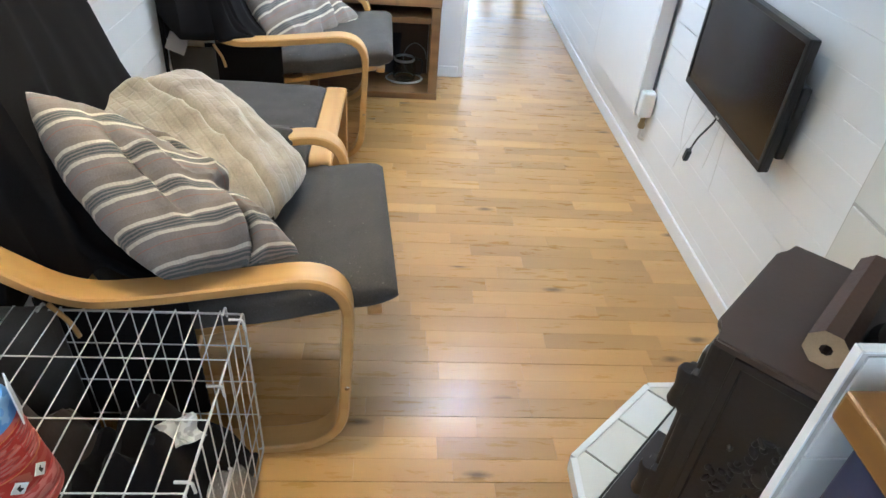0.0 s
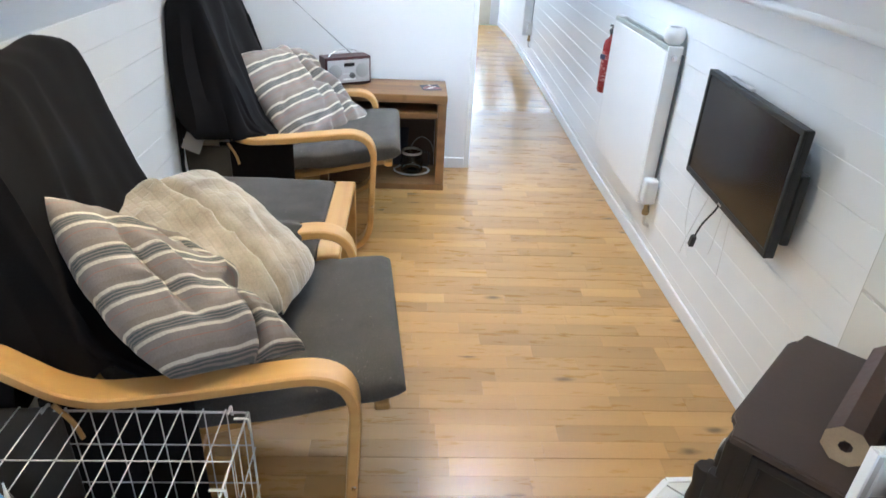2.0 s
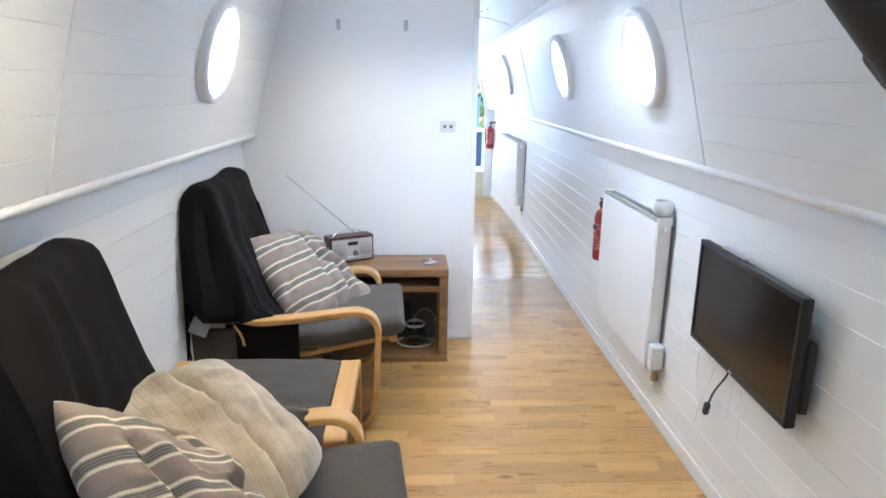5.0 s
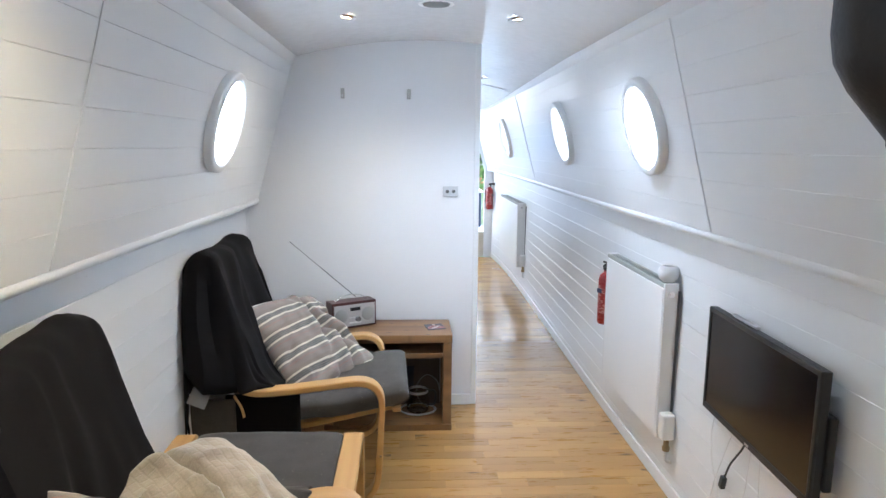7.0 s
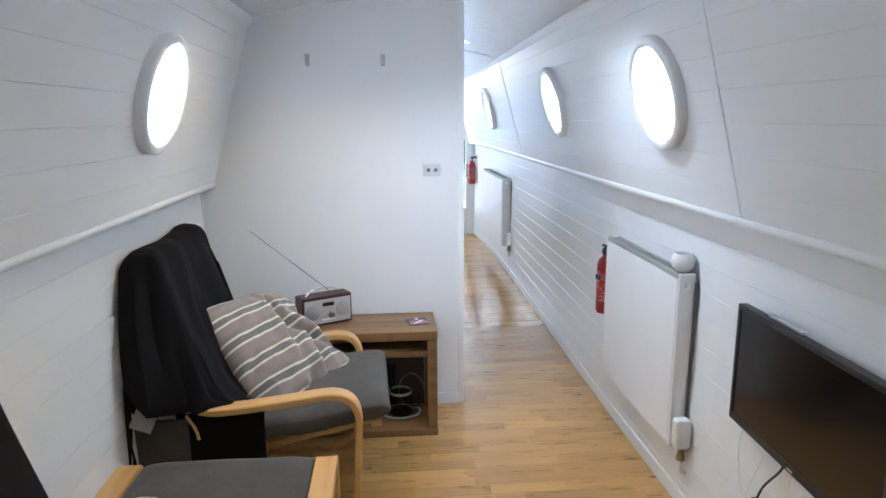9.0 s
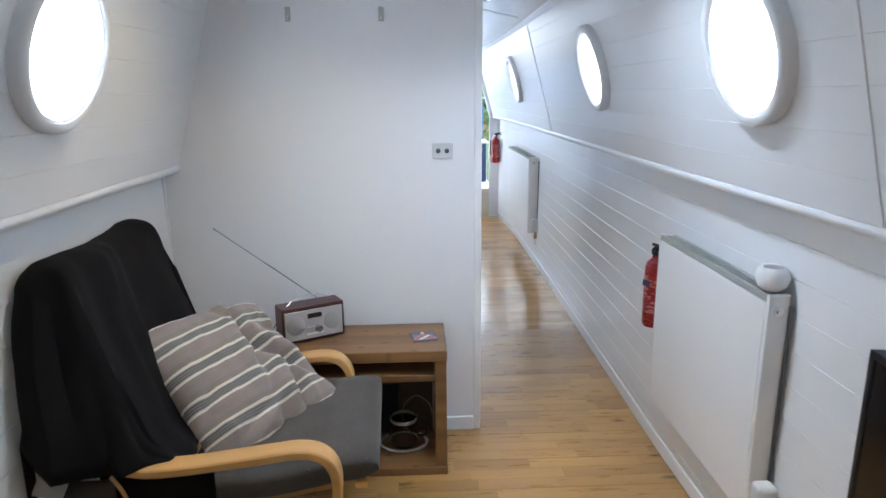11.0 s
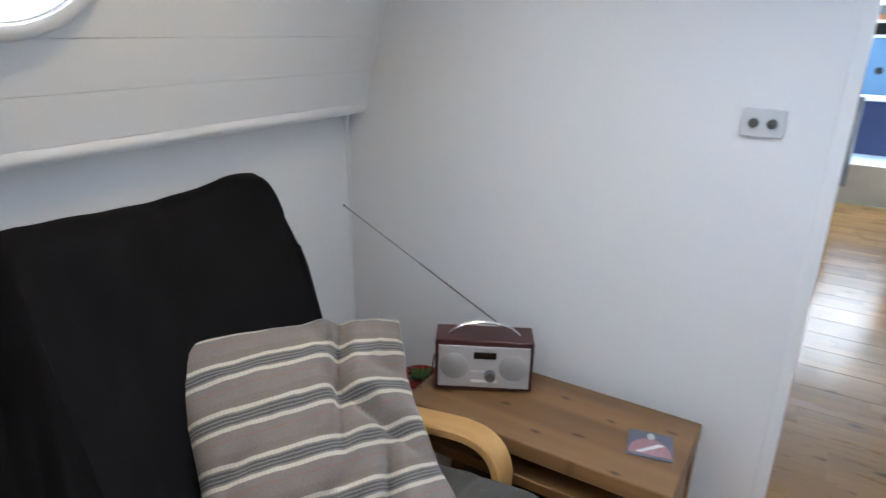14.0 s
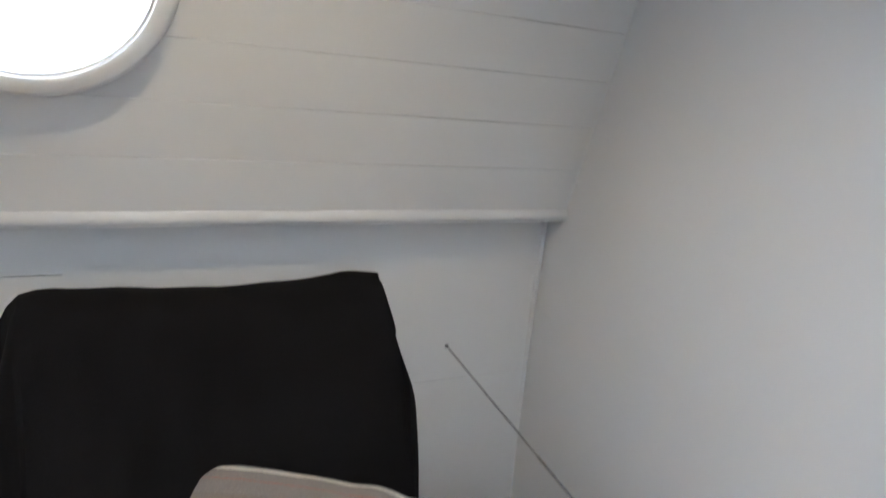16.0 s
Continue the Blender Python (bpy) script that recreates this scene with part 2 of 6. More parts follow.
def lathe(profile, seg=28, m=None, bm=None):
    """Turned body: profile of (radius, z) about the local z axis."""
    b2 = bmesh.new()
    rings = []
    for r, z in profile:
        if r < 1e-5:
            rings.append([b2.verts.new((0, 0, z))])
        else:
            rings.append([b2.verts.new((r * math.cos(2 * math.pi * i / seg), r * math.sin(2 * math.pi * i / seg), z)) for i in range(seg)])
    for a, b in zip(rings, rings[1:]):
        for i in range(seg):
            j = (i + 1) % seg
            q = [a[i % len(a)], a[j % len(a)], b[j % len(b)], b[i % len(b)]]
            q = list(dict.fromkeys(q))
            if len(q) > 2:
                b2.faces.new(q)
    if m is not None:
        b2.transform(m)
    return join(bm, b2)


def tube(points, radius, seg=10, bm=None, closed=False):
    """Round bar along a smooth chain of points."""
    b2 = bmesh.new()
    pts = [Vector(p) for p in points]
    n = len(pts)
    rings, up = [], None
    for i, p in enumerate(pts):
        if closed:
            d = (pts[(i + 1) % n] - pts[i - 1]).normalized()
        else:
            d = (pts[min(i + 1, n - 1)] - pts[max(i - 1, 0)]).normalized()
        if up is None:
            up = d.orthogonal().normalized()
        up = (up - d * up.dot(d)).normalized()
        side = d.cross(up)
        rings.append([b2.verts.new(p + radius * (math.cos(a) * up + math.sin(a) * side)) for a in (2 * math.pi * k / seg for k in range(seg))])
    for i in range(n if closed else n - 1):
        a, b = rings[i], rings[(i + 1) % n]
        for k in range(seg):
            b2.faces.new((a[k], a[(k + 1) % seg], b[(k + 1) % seg], b[k]))
    if not closed:
        b2.faces.new(rings[0])
        b2.faces.new(rings[-1][::-1])
    return join(bm, b2)


def rounded(points, r=0.03, n=6):
    """Chain of points with its inner corners rounded."""
    pts = [Vector(p) for p in points]
    out = [pts[0]]
    for a, b, c in zip(pts, pts[1:], pts[2:]):
        k = min(r, (a - b).length * 0.48, (c - b).length * 0.48)
        s, e = b + (a - b).normalized() * k, b + (c - b).normalized() * k
        for i in range(n + 1):
            t = i / n
            out.append(s * (1 - t) ** 2 + b * 2 * t * (1 - t) + e * t * t)
    out.append(pts[-1])
    return out


def ribbon(points, width, thick, bm=None, bev=0.004):
    """Bent flat bar: chain of (x, z), width along y, rounded long edges."""
    b2 = bmesh.new()
    pts = [Vector((p[0], p[-1])) for p in points]
    n = len(pts)
    w, t, k = width / 2, thick / 2, bev
    sec = [(-w + k, -t), (w - k, -t), (w, -t + k), (w, t - k), (w - k, t), (-w + k, t), (-w, t - k), (-w, -t + k)]
    rings = []
    for i, p in enumerate(pts):
        d = (pts[min(i + 1, n - 1)] - pts[max(i - 1, 0)]).normalized()
        nrm = Vector((-d.y, d.x))
        rings.append([b2.verts.new((p.x + nrm.x * o, y, p.y + nrm.y * o)) for y, o in sec])
    for a, b in zip(rings, rings[1:]):
        for i in range(8):
            b2.faces.new((a[i], a[(i + 1) % 8], b[(i + 1) % 8], b[i]))
    b2.faces.new(rings[0])
    b2.faces.new(rings[-1][::-1])
    return join(bm, b2)


def slab(poly, depth, axis="y", at=0.0):
    """Flat body from an outline in the two other axes, given depth along axis."""
    b2 = bmesh.new()
    def v(p, q, s):
        return {"x": (s, p, q), "y": (p, s, q), "z": (p, q, s)}[axis]
    a = [b2.verts.new(v(p, q, at)) for p, q in poly]
    b = [b2.verts.new(v(p, q, at + depth)) for p, q in poly]
    n = len(poly)
    b2.faces.new(a)
    b2.faces.new(b[::-1])
    for i in range(n):
        b2.faces.new((a[i], b[i], b[(i + 1) % n], a[(i + 1) % n]))
    return b2


# ---------- section of the boat ----------
Y0, Y1 = -2.2, 8.30          # closed end behind the start, bulkhead at the bow
BULK = 3.40                  # saloon bulkhead
LOW = {-1: ((-0.955, 0.0), (-0.979, 1.135)), 1: ((0.992, 0.0), (1.005, 1.135))}
UP = {-1: ((-0.910, 1.165), (-0.712, 1.885)), 1: ((0.925, 1.165), (0.727, 1.885))}


BOW = ((3.3, 0.0), (4.6, 0.022), (6.0, 0.045), (7.2, 0.052), (7.8, 0.036), (8.30, 0.004), (9.0, 0.0))


def swell(y):
    """How far the starboard side stands out of line, towards the bow."""
    for (ya, a), (yb, b) in zip(BOW, BOW[1:]):
        if ya <= y <= yb:
            q = (y - ya) / (yb - ya)
            return a + (b - a) * q
    return 0.0


def bow_out(bm):
    """Bend a starboard run to the hull's line."""
    ys = [v.co.y for v in bm.verts]
    for cut in (3.3, 3.95, 4.6, 5.3, 6.0, 6.6, 7.2, 7.5, 7.8, 8.05):
        if min(ys) < cut < max(ys):
            bmesh.ops.bisect_plane(bm, geom=bm.verts[:] + bm.edges[:] + bm.faces[:], plane_co=(0, cut, 0), plane_no=(0, 1, 0))
    for v in bm.verts:
        v.co.x += swell(v.co.y)
    return bm


def roof_z(x):
    return 1.985 - 0.19 * x * x


def board_piece(p0, p1, v0, v1, ua, ub, hole, thick, out, bm=None):
    """A board on the slanted line p0-p1 (x, z): v along the slant, u along the boat; hole=(u, v, r) cuts a round mouth."""
    b2 = bm or bmesh.new()
    d = Vector((p1[0] - p0[0], p1[1] - p0[1])).normalized()
    nrm = Vector((-d.y, d.x))
    if nrm.x * out < 0:
        nrm = -nrm
    spans = [(ua, ub, 0)]
    if hole and v1 > hole[1] - hole[2] and v0 < hole[1] + hole[2]:
        spans = [(ua, hole[0], 1), (hole[0], ub, -1)]
    for a, b, cut in spans:
        rings = []
        for off, shrink in ((0, 0), (thick - 0.0009, 0), (thick, 0.0009)):
            lo, hi = v0 + shrink, v1 - shrink
            outline = []
            if cut:
                steps = [lo + (hi - lo) * i / 8 for i in range(9)]
                mouth = [math.sqrt(max(0, hole[2] ** 2 - (s - hole[1]) ** 2)) for s in steps]
                if cut == 1:
                    outline = [(a, lo)] + [(b - q, s) for s, q in zip(steps, mouth)] + [(a, hi)]
                else:
                    outline = [(b, lo)] + [(a + q, s) for s, q in zip(steps, mouth)] + [(b, hi)]
            else:
                outline = [(a, lo), (b, lo), (b, hi), (a, hi)]
            rings.append([b2.verts.new((p0[0] + d.x * v - nrm.x * off, u, p0[1] + d.y * v - nrm.y * off)) for u, v in outline])
        for r, s in zip(rings, rings[1:]):
            n = len(r)
            for i in range(n):
                b2.faces.new((r[i], r[(i + 1) % n], s[(i + 1) % n], s[i]))
        b2.faces.new(rings[-1])
        b2.faces.new(rings[0][::-1])
    return b2


# port holes at -0.6, 5.75 and 7.1 are unseen, added to bring daylight in
HOLES = {1: [2.435, 3.81, 6.30], -1: [2.435, -0.6, 5.75, 7.1]}
PORT_V, PORT_R = 0.380, 0.185


def lined_wall(name, side, line, y0, y1, seams, count, label, holes=()):
    """A wall of painted boards on a backing, split at battens."""
    p0, p1 = line
    length = math.hypot(p1[0] - p0[0], p1[1] - p0[1])
    cuts = sorted([y0, y1] + [s for s in seams if y0 < s < y1])
    back = bmesh.new()
    edges = cuts[:]
    for a, b in zip(edges, edges[1:]):
        hs = [h for h in holes if a < h < b]
        mids = [a] + [(p + q) / 2 for p, q in zip(hs, hs[1:])] + [b]
        for k in range(len(mids) - 1):
            h = (hs[k], PORT_V, PORT_R) if hs else None
            board_piece(p0, p1, 0, length, mids[k], mids[k + 1], h, -0.03, side, back)
    wall = part(name, bow_out(back) if side > 0 else back, DARK_GAP)
    tagged(wall, label, "wall", kind="structure")
    pitch = length / count
    slit = 0.0003 if side < 0 else 0.00012
    for a, b in zip(cuts, cuts[1:]):
        hs = [h for h in holes if a < h < b]
        mids = [a] + [(p + q) / 2 for p, q in zip(hs, hs[1:])] + [b]
        for k in range(len(mids) - 1):
            h = (hs[k], PORT_V, PORT_R) if hs else None
            for i in range(count):
                piece = board_piece(p0, p1, i * pitch + slit, (i + 1) * pitch - slit, mids[k], mids[k + 1], h, 0.009, side)
                part("board", bow_out(piece) if side > 0 else piece, WHITE_BOARD, wall)
    return wall


SEAMS_R, SEAMS_L = [-0.5, 2.05, 5.24], [-1.2, 1.39]
lined_wall("wall_starboard_upper", 1, UP[1], Y0, Y1, SEAMS_R, 8, "white painted sloping cabin side of horizontal boards", HOLES[1])
lined_wall("wall_port_upper", -1, UP[-1], Y0, Y1, SEAMS_L, 8, "white painted sloping cabin side of horizontal boards", HOLES[-1])
lined_wall("wall_starboard_lower", 1, LOW[1], Y0, Y1, SEAMS_R, 12, "white painted lower hull lining of horizontal boards")
lined_wall("wall_port_lower", -1, LOW[-1], Y0, 2.45, [y for y in SEAMS_L if y < 2.4], 12, "white painted lower hull lining of horizontal boards")
lined_wall("wall_port_corner", -1, LOW[-1], 2.45, Y1, [y for y in SEAMS_L if y > 2.5], 3, "white painted smooth lower lining beside the bulkhead")


def profile_run(name, poly, y0, y1, mat, label, cat, kind="structure", smooth=True):
    run = slab(poly, y1 - y0, "y", y0)
    ob = part(name, bow_out(run) if poly[0][0] > 0 else run, mat, smooth=smooth)
    return tagged(ob, label, cat, kind=kind)


# gunwale shelves with a rounded nose
for s in (-1, 1):
    ox, top = UP[s][0]
    nose = [(ox - s * 0.012, top - 0.022), (ox - s * 0.014, top - 0.012), (ox - s * 0.010, top - 0.003), (ox - s * 0.002, top), (ox + s * 0.10, top), (ox + s * 0.10, top - 0.03), (ox - s * 0.004, top - 0.03)]
    profile_run("gunwale_trim", nose, Y0, BULK if s < 0 else Y1, WHITE, "white painted gunwale ledge with a rounded nose", "trim")
    tx, tz = UP[s][1]
    corn = [(tx + s * 0.012, tz - 0.035), (tx - s * 0.004, tz - 0.030), (tx - s * 0.030, tz + 0.005), (tx - s * 0.030, tz + 0.02), (tx + s * 0.02, tz + 0.02)]
    profile_run("cornice_trim", corn, Y0, BULK if s < 0 else Y1, WHITE, "white painted cornice strip under the ceiling", "trim")
for s, seams in ((1, SEAMS_R), (-1, SEAMS_L)):
    for sy in seams:
        (ax, az), (bx, bz) = UP[s]
        poly = [(ax - s * 0.006, az), (bx - s * 0.006, bz), (bx - s * 0.0125, bz), (ax - s * 0.0125, az)]
        tagged(part("batten_trim", slab([(p + (swell(sy) if s > 0 else 0), q) for p, q in poly], 0.012, "y", sy - 0.006), WHITE), "white batten over a board joint", "trim", kind="structure")

# ceiling: smooth gloss sheets with a cover strip at each joint
bm = bmesh.new()
NB = 16
for ya, yb in ((Y0, 2.05), (2.05, 5.22), (5.226, Y1)):
    rails = [[bm.verts.new((-0.76 + 1.52 * i / NB, y, roof_z(-0.76 + 1.52 * i / NB))) for i in range(NB + 1)] for y in (ya, yb)]
    for i in range(NB):
        bm.faces.new((rails[0][i], rails[0][i + 1], rails[1][i + 1], rails[1][i]))
strip_lo = [(x / 10, roof_z(x / 10) - 0.004) for x in range(-7, 8)]
join(bm, slab(strip_lo + [(p, q + 0.006) for p, q in strip_lo[::-1]], 0.022, "y", 5.212))
roof_poly = [(x / 10, roof_z(x / 10) + 0.004) for x in range(-8, 9)] + [(0.8, 2.06), (-0.8, 2.06)]
join(bm, slab(roof_poly, Y1 - Y0, "y", Y0))
tagged(part("ceiling", bm, CEIL, smooth=True), "curved white gloss ceiling of smooth sheets", "ceiling", kind="structure")

# floor base and outer shell
tagged(part("floor", box(-1.02, 1.08, Y0, Y1, -0.06, -0.006), FLOOR_GAP), "oak laminate floor of short staggered strips", "floor", kind="structure")
sec = [(-1.03, -0.05), (-0.30, -0.05), (-0.30, 1.80), (0.34, 1.80), (0.34, -0.05), (1.05, -0.05), (1.06, 1.16), (0.80, 2.05), (-0.79, 2.05), (-1.05, 1.16)]
tagged(part("wall_stern", slab(sec, 0.06, "y", Y0 - 0.05), WALL_PAINT), "plain white painted end wall, unseen, round the added stern door", "wall", kind="structure")
# unseen door, added to give the stern fill light a glazed opening
stern = tagged(empty("door_1", pose(0.02, Y0 - 0.02, 0)), "unseen white stern door, added with a glazed panel to admit light", "door", kind="structure")
part("lower_panel", box(-0.318, 0.318, -0.018, 0.018, 0.0, 1.10, 0.003), WHITE, stern)
for xa, xb in ((-0.318, -0.25), (0.25, 0.318)):
    part("stile", box(xa, xb, -0.018, 0.018, 1.102, 1.796, 0.003), WHITE, stern)
part("top_rail", box(-0.248, 0.248, -0.018, 0.018, 1.72, 1.796, 0.003), WHITE, stern)
part("pane", box(-0.249, 0.249, -0.003, 0.003, 1.103, 1.719), PANE, stern).visible_shadow = False

# saloon bulkhead, corridor side wall
bulk_poly = [(-0.985, 0), (0.27, 0)] + [(0.27, roof_z(0.27) + 0.002)] + [(x / 10, roof_z(x / 10) + 0.002) for x in (1, -1, -3, -5, -7)] + [(-0.712, 1.885), (-0.905, 1.17), (-0.985, 1.13)]
tagged(part("wall_bulkhead", slab(bulk_poly, 0.04, "y", BULK), WALL_PAINT), "smooth white painted plywood bulkhead", "wall", kind="structure")
tagged(part("wall_corridor", box(0.225, 0.265, BULK + 0.045, 5.0, 0, 1.97), WALL_PAINT), "plain white corridor partition", "wall", kind="structure")
tagged(part("bulkhead_trim", box(0.245, 0.274, BULK - 0.006, BULK + 0.046, 0.0, 1.968, 0.003), WHITE), "white corner strip on the bulkhead edge", "trim", kind="structure")
tagged(part("corner_trim", box(-0.976, -0.960, BULK - 0.012, BULK, 0.0, 1.13, 0.004), WHITE), "white quarter strip in the corner", "trim", kind="structure")


def skirting(name, x0, x1, y0, y1, h, face):
    bm = box(x0, x1, y0, y1, 0, h, 0.004)
    if face > 0:
        bow_out(bm)
    return tagged(part(name, bm, WHITE), "white painted skirting board", "baseboard", kind="structure")


skirting("baseboard", 0.976, 0.991, 1.10, Y1, 0.062, 1)
skirting("baseboard", 0.112, 0.244, BULK - 0.014, BULK, 0.062, 0)
skirting("baseboard", -0.954, -0.938, 0.92, BULK, 0.062, 0)

# bow bulkhead with the door opening
right = [(0.885, 0), (1.05, 0), (1.05, 1.16), (0.79, 1.99), (0.66, 1.99), (0.70, 1.86), (0.885, 1.15)]
tagged(part("wall_bow", slab(right, 0.06, "y", Y1), WALL_PAINT), "white bulkhead beside the bow door", "wall", kind="structure")
tagged(part("wall_bow", slab([(-1.02, 0), (-0.2, 0), (-0.2, 1.99), (-0.75, 1.99), (-1.03, 1.16)], 0.06, "y", Y1), WALL_PAINT), "white bulkhead beside the bow door", "wall", kind="structure")
tagged(part("wall_bow_head", slab([(-0.199, 1.86), (0.70, 1.86), (0.66, 1.99), (-0.199, 1.99)], 0.06, "y", Y1), WALL_PAINT), "white panel over the bow door", "wall", kind="structure")
tagged(part("door_sill", box(-0.199, 0.884, Y1 + 0.002, Y1 + 0.058, 0.0, 0.335, 0.004), plain("cream_paint", (0.62, 0.58, 0.48), 0.5)), "cream painted riser under the bow door", "sill", kind="structure")

# ---------- portholes ----------
def porthole(name, side, y):
    p0, p1 = UP[side]
    d = Vector((p1[0] - p0[0], p1[1] - p0[1])).normalized()
    cx, cz = p0[0] + d.x * PORT_V, p0[1] + d.y * PORT_V
    zax = Vector((-side * d.y, 0, -abs(d.x)))
    yax = Vector((0, 1, 0))
    xax = yax.cross(zax)
    if side > 0:
        cx += swell(y)
    m = Matrix(((xax.x, yax.x, zax.x, cx), (xax.y, yax.y, zax.y, y), (xax.z, yax.z, zax.z, cz), (0, 0, 0, 1)))
    top = tagged(empty(name, m), "round porthole with a white painted frame", "window", kind="structure")
    prof = [(0.163, -0.030), (0.163, 0.036), (0.165, 0.041), (0.170, 0.043), (0.183, 0.043), (0.189, 0.039), (0.192, 0.031), (0.192, 0.006), (0.180, 0.004)]
    part("window_frame", lathe(prof, 64), WHITE, top, smooth=True)
    part("pane", lathe([(0.0, 0.030), (0.162, 0.030), (0.162, 0.025), (0.0, 0.025)], 48), PANE, top).visible_shadow = False
    part("rim", lathe([(0.163, 0.035), (0.160, 0.035), (0.160, 0.031), (0.163, 0.031)], 48), WHITE, top, smooth=True)
    lamp = bpy.data.lights.new("porthole_daylight", "AREA")
    lamp.shape, lamp.size, lamp.energy, lamp.color = "DISK", 0.31, PORT_W[side] * ((1.3 if side < 0 else 0.4) if y > 5 else 1.0), (0.86, 0.93, 1.0)
    lo = new("porthole_daylight", lamp)
    lo.matrix_world = m @ pose(0, 0, 0.018, 180)
    return top


n = 1
for s in (1, -1):
    for hy in HOLES[s]:
        porthole("window_%d" % n, s, hy)
        n += 1

# ---------- ceiling fittings ----------
def downlight(x, y, mat, label):
    z = roof_z(x)
    top = tagged(empty("downlight", pose(x, y, z, 0, -math.degrees(math.atan(-0.38 * x)) * -1)), label, "ceiling light", "ceiling downlights")
    part("bezel", lathe([(0.024, -0.002), (0.028, -0.007), (0.036, -0.007), (0.042, -0.001), (0.042, 0.003)], 32), CHROME, top, smooth=True)
    part("bulb", lathe([(0.0, -0.0045), (0.016, -0.0045), (0.0235, -0.002), (0.0235, 0.002)], 24), mat, top, "glowing bulb", smooth=True)
    return top


downlight(-0.36, LAMP_L, LAMP_WARM, "small round ceiling downlight with a warm glow")
downlight(0.34, LAMP_R, LAMP_COOL, "small round ceiling downlight with a white glow")
downlight(-0.34, 0.92, LAMP_WARM, "small round ceiling downlight with a warm glow")
# fixture for the added fill lamp, out of view
downlight(-0.34, -0.80, LAMP_WARM, "small round ceiling downlight with a warm glow")
downlight(0.460, 4.75, LAMP_COOL, "small round ceiling downlight with a white glow")
vent = tagged(empty("roof_vent", pose(0, 2.53, roof_z(0))), "dark round roof vent set in the white ceiling", "vent")
part("flange", lathe([(0.052, 0.0), (0.064, -0.004), (0.070, -0.002), (0.070, 0.003)], 36), PLASTIC_W, vent, smooth=True)
part("mesh_cover", lathe([(0.0, -0.010), (0.030, -0.010), (0.050, -0.006), (0.053, 0.002)], 32), GREY_PL, vent, "dark grey mesh", smooth=True)

# ---------- wall fittings ----------
sock = tagged(empty("aerial_socket", pose(0.119, BULK - 0.001, 1.205)), "white twin aerial socket plate on the bulkhead", "socket")
part("plate", box(-0.041, 0.041, -0.009, 0.0, -0.029, 0.029, 0.003), plain("grey_white_plate", (0.60, 0.61, 0.62), 0.4), sock)
for dx in (-0.017, 0.017):
    part("connector", lathe([(0.0, 0.014), (0.004, 0.014), (0.004, 0.009), (0.0085, 0.009), (0.010, 0.0), (0.010, -0.002)], 20, pose(dx, -0.008, 0, 90)), plain("dull_metal", (0.14, 0.14, 0.14), 0.35, 0.8), sock, "metal coaxial connector", smooth=True)
for hx in (-0.449, -0.105):
    hook = tagged(empty("wall_hook", pose(hx, BULK - 0.001, 1.712)), "small grey plastic hook stuck to the bulkhead", "hook", "hooks on the bulkhead")
    part("backplate", box(-0.010, 0.010, -0.004, 0, -0.026, 0.026, 0.0018), plain("hook_grey", (0.42, 0.42, 0.40), 0.4), hook)
    part("peg", tube(rounded([(0, -0.003, -0.006), (0, -0.014, -0.020), (0, -0.022, -0.012)], 0.006), 0.004, 8), CHROME, hook, smooth=True)


# ---------- radiators ----------
# pipe colour is darkened to draw the shadow gap along the wall
SHADE_PIPE = plain("shade_toned_pipe", (0.10, 0.10, 0.11), 0.5)
# grey-green puts the shade of the top opening into the slats' colour
RAD_GRILLE = plain("shade_toned_grille", (0.36, 0.37, 0.34), 0.55)


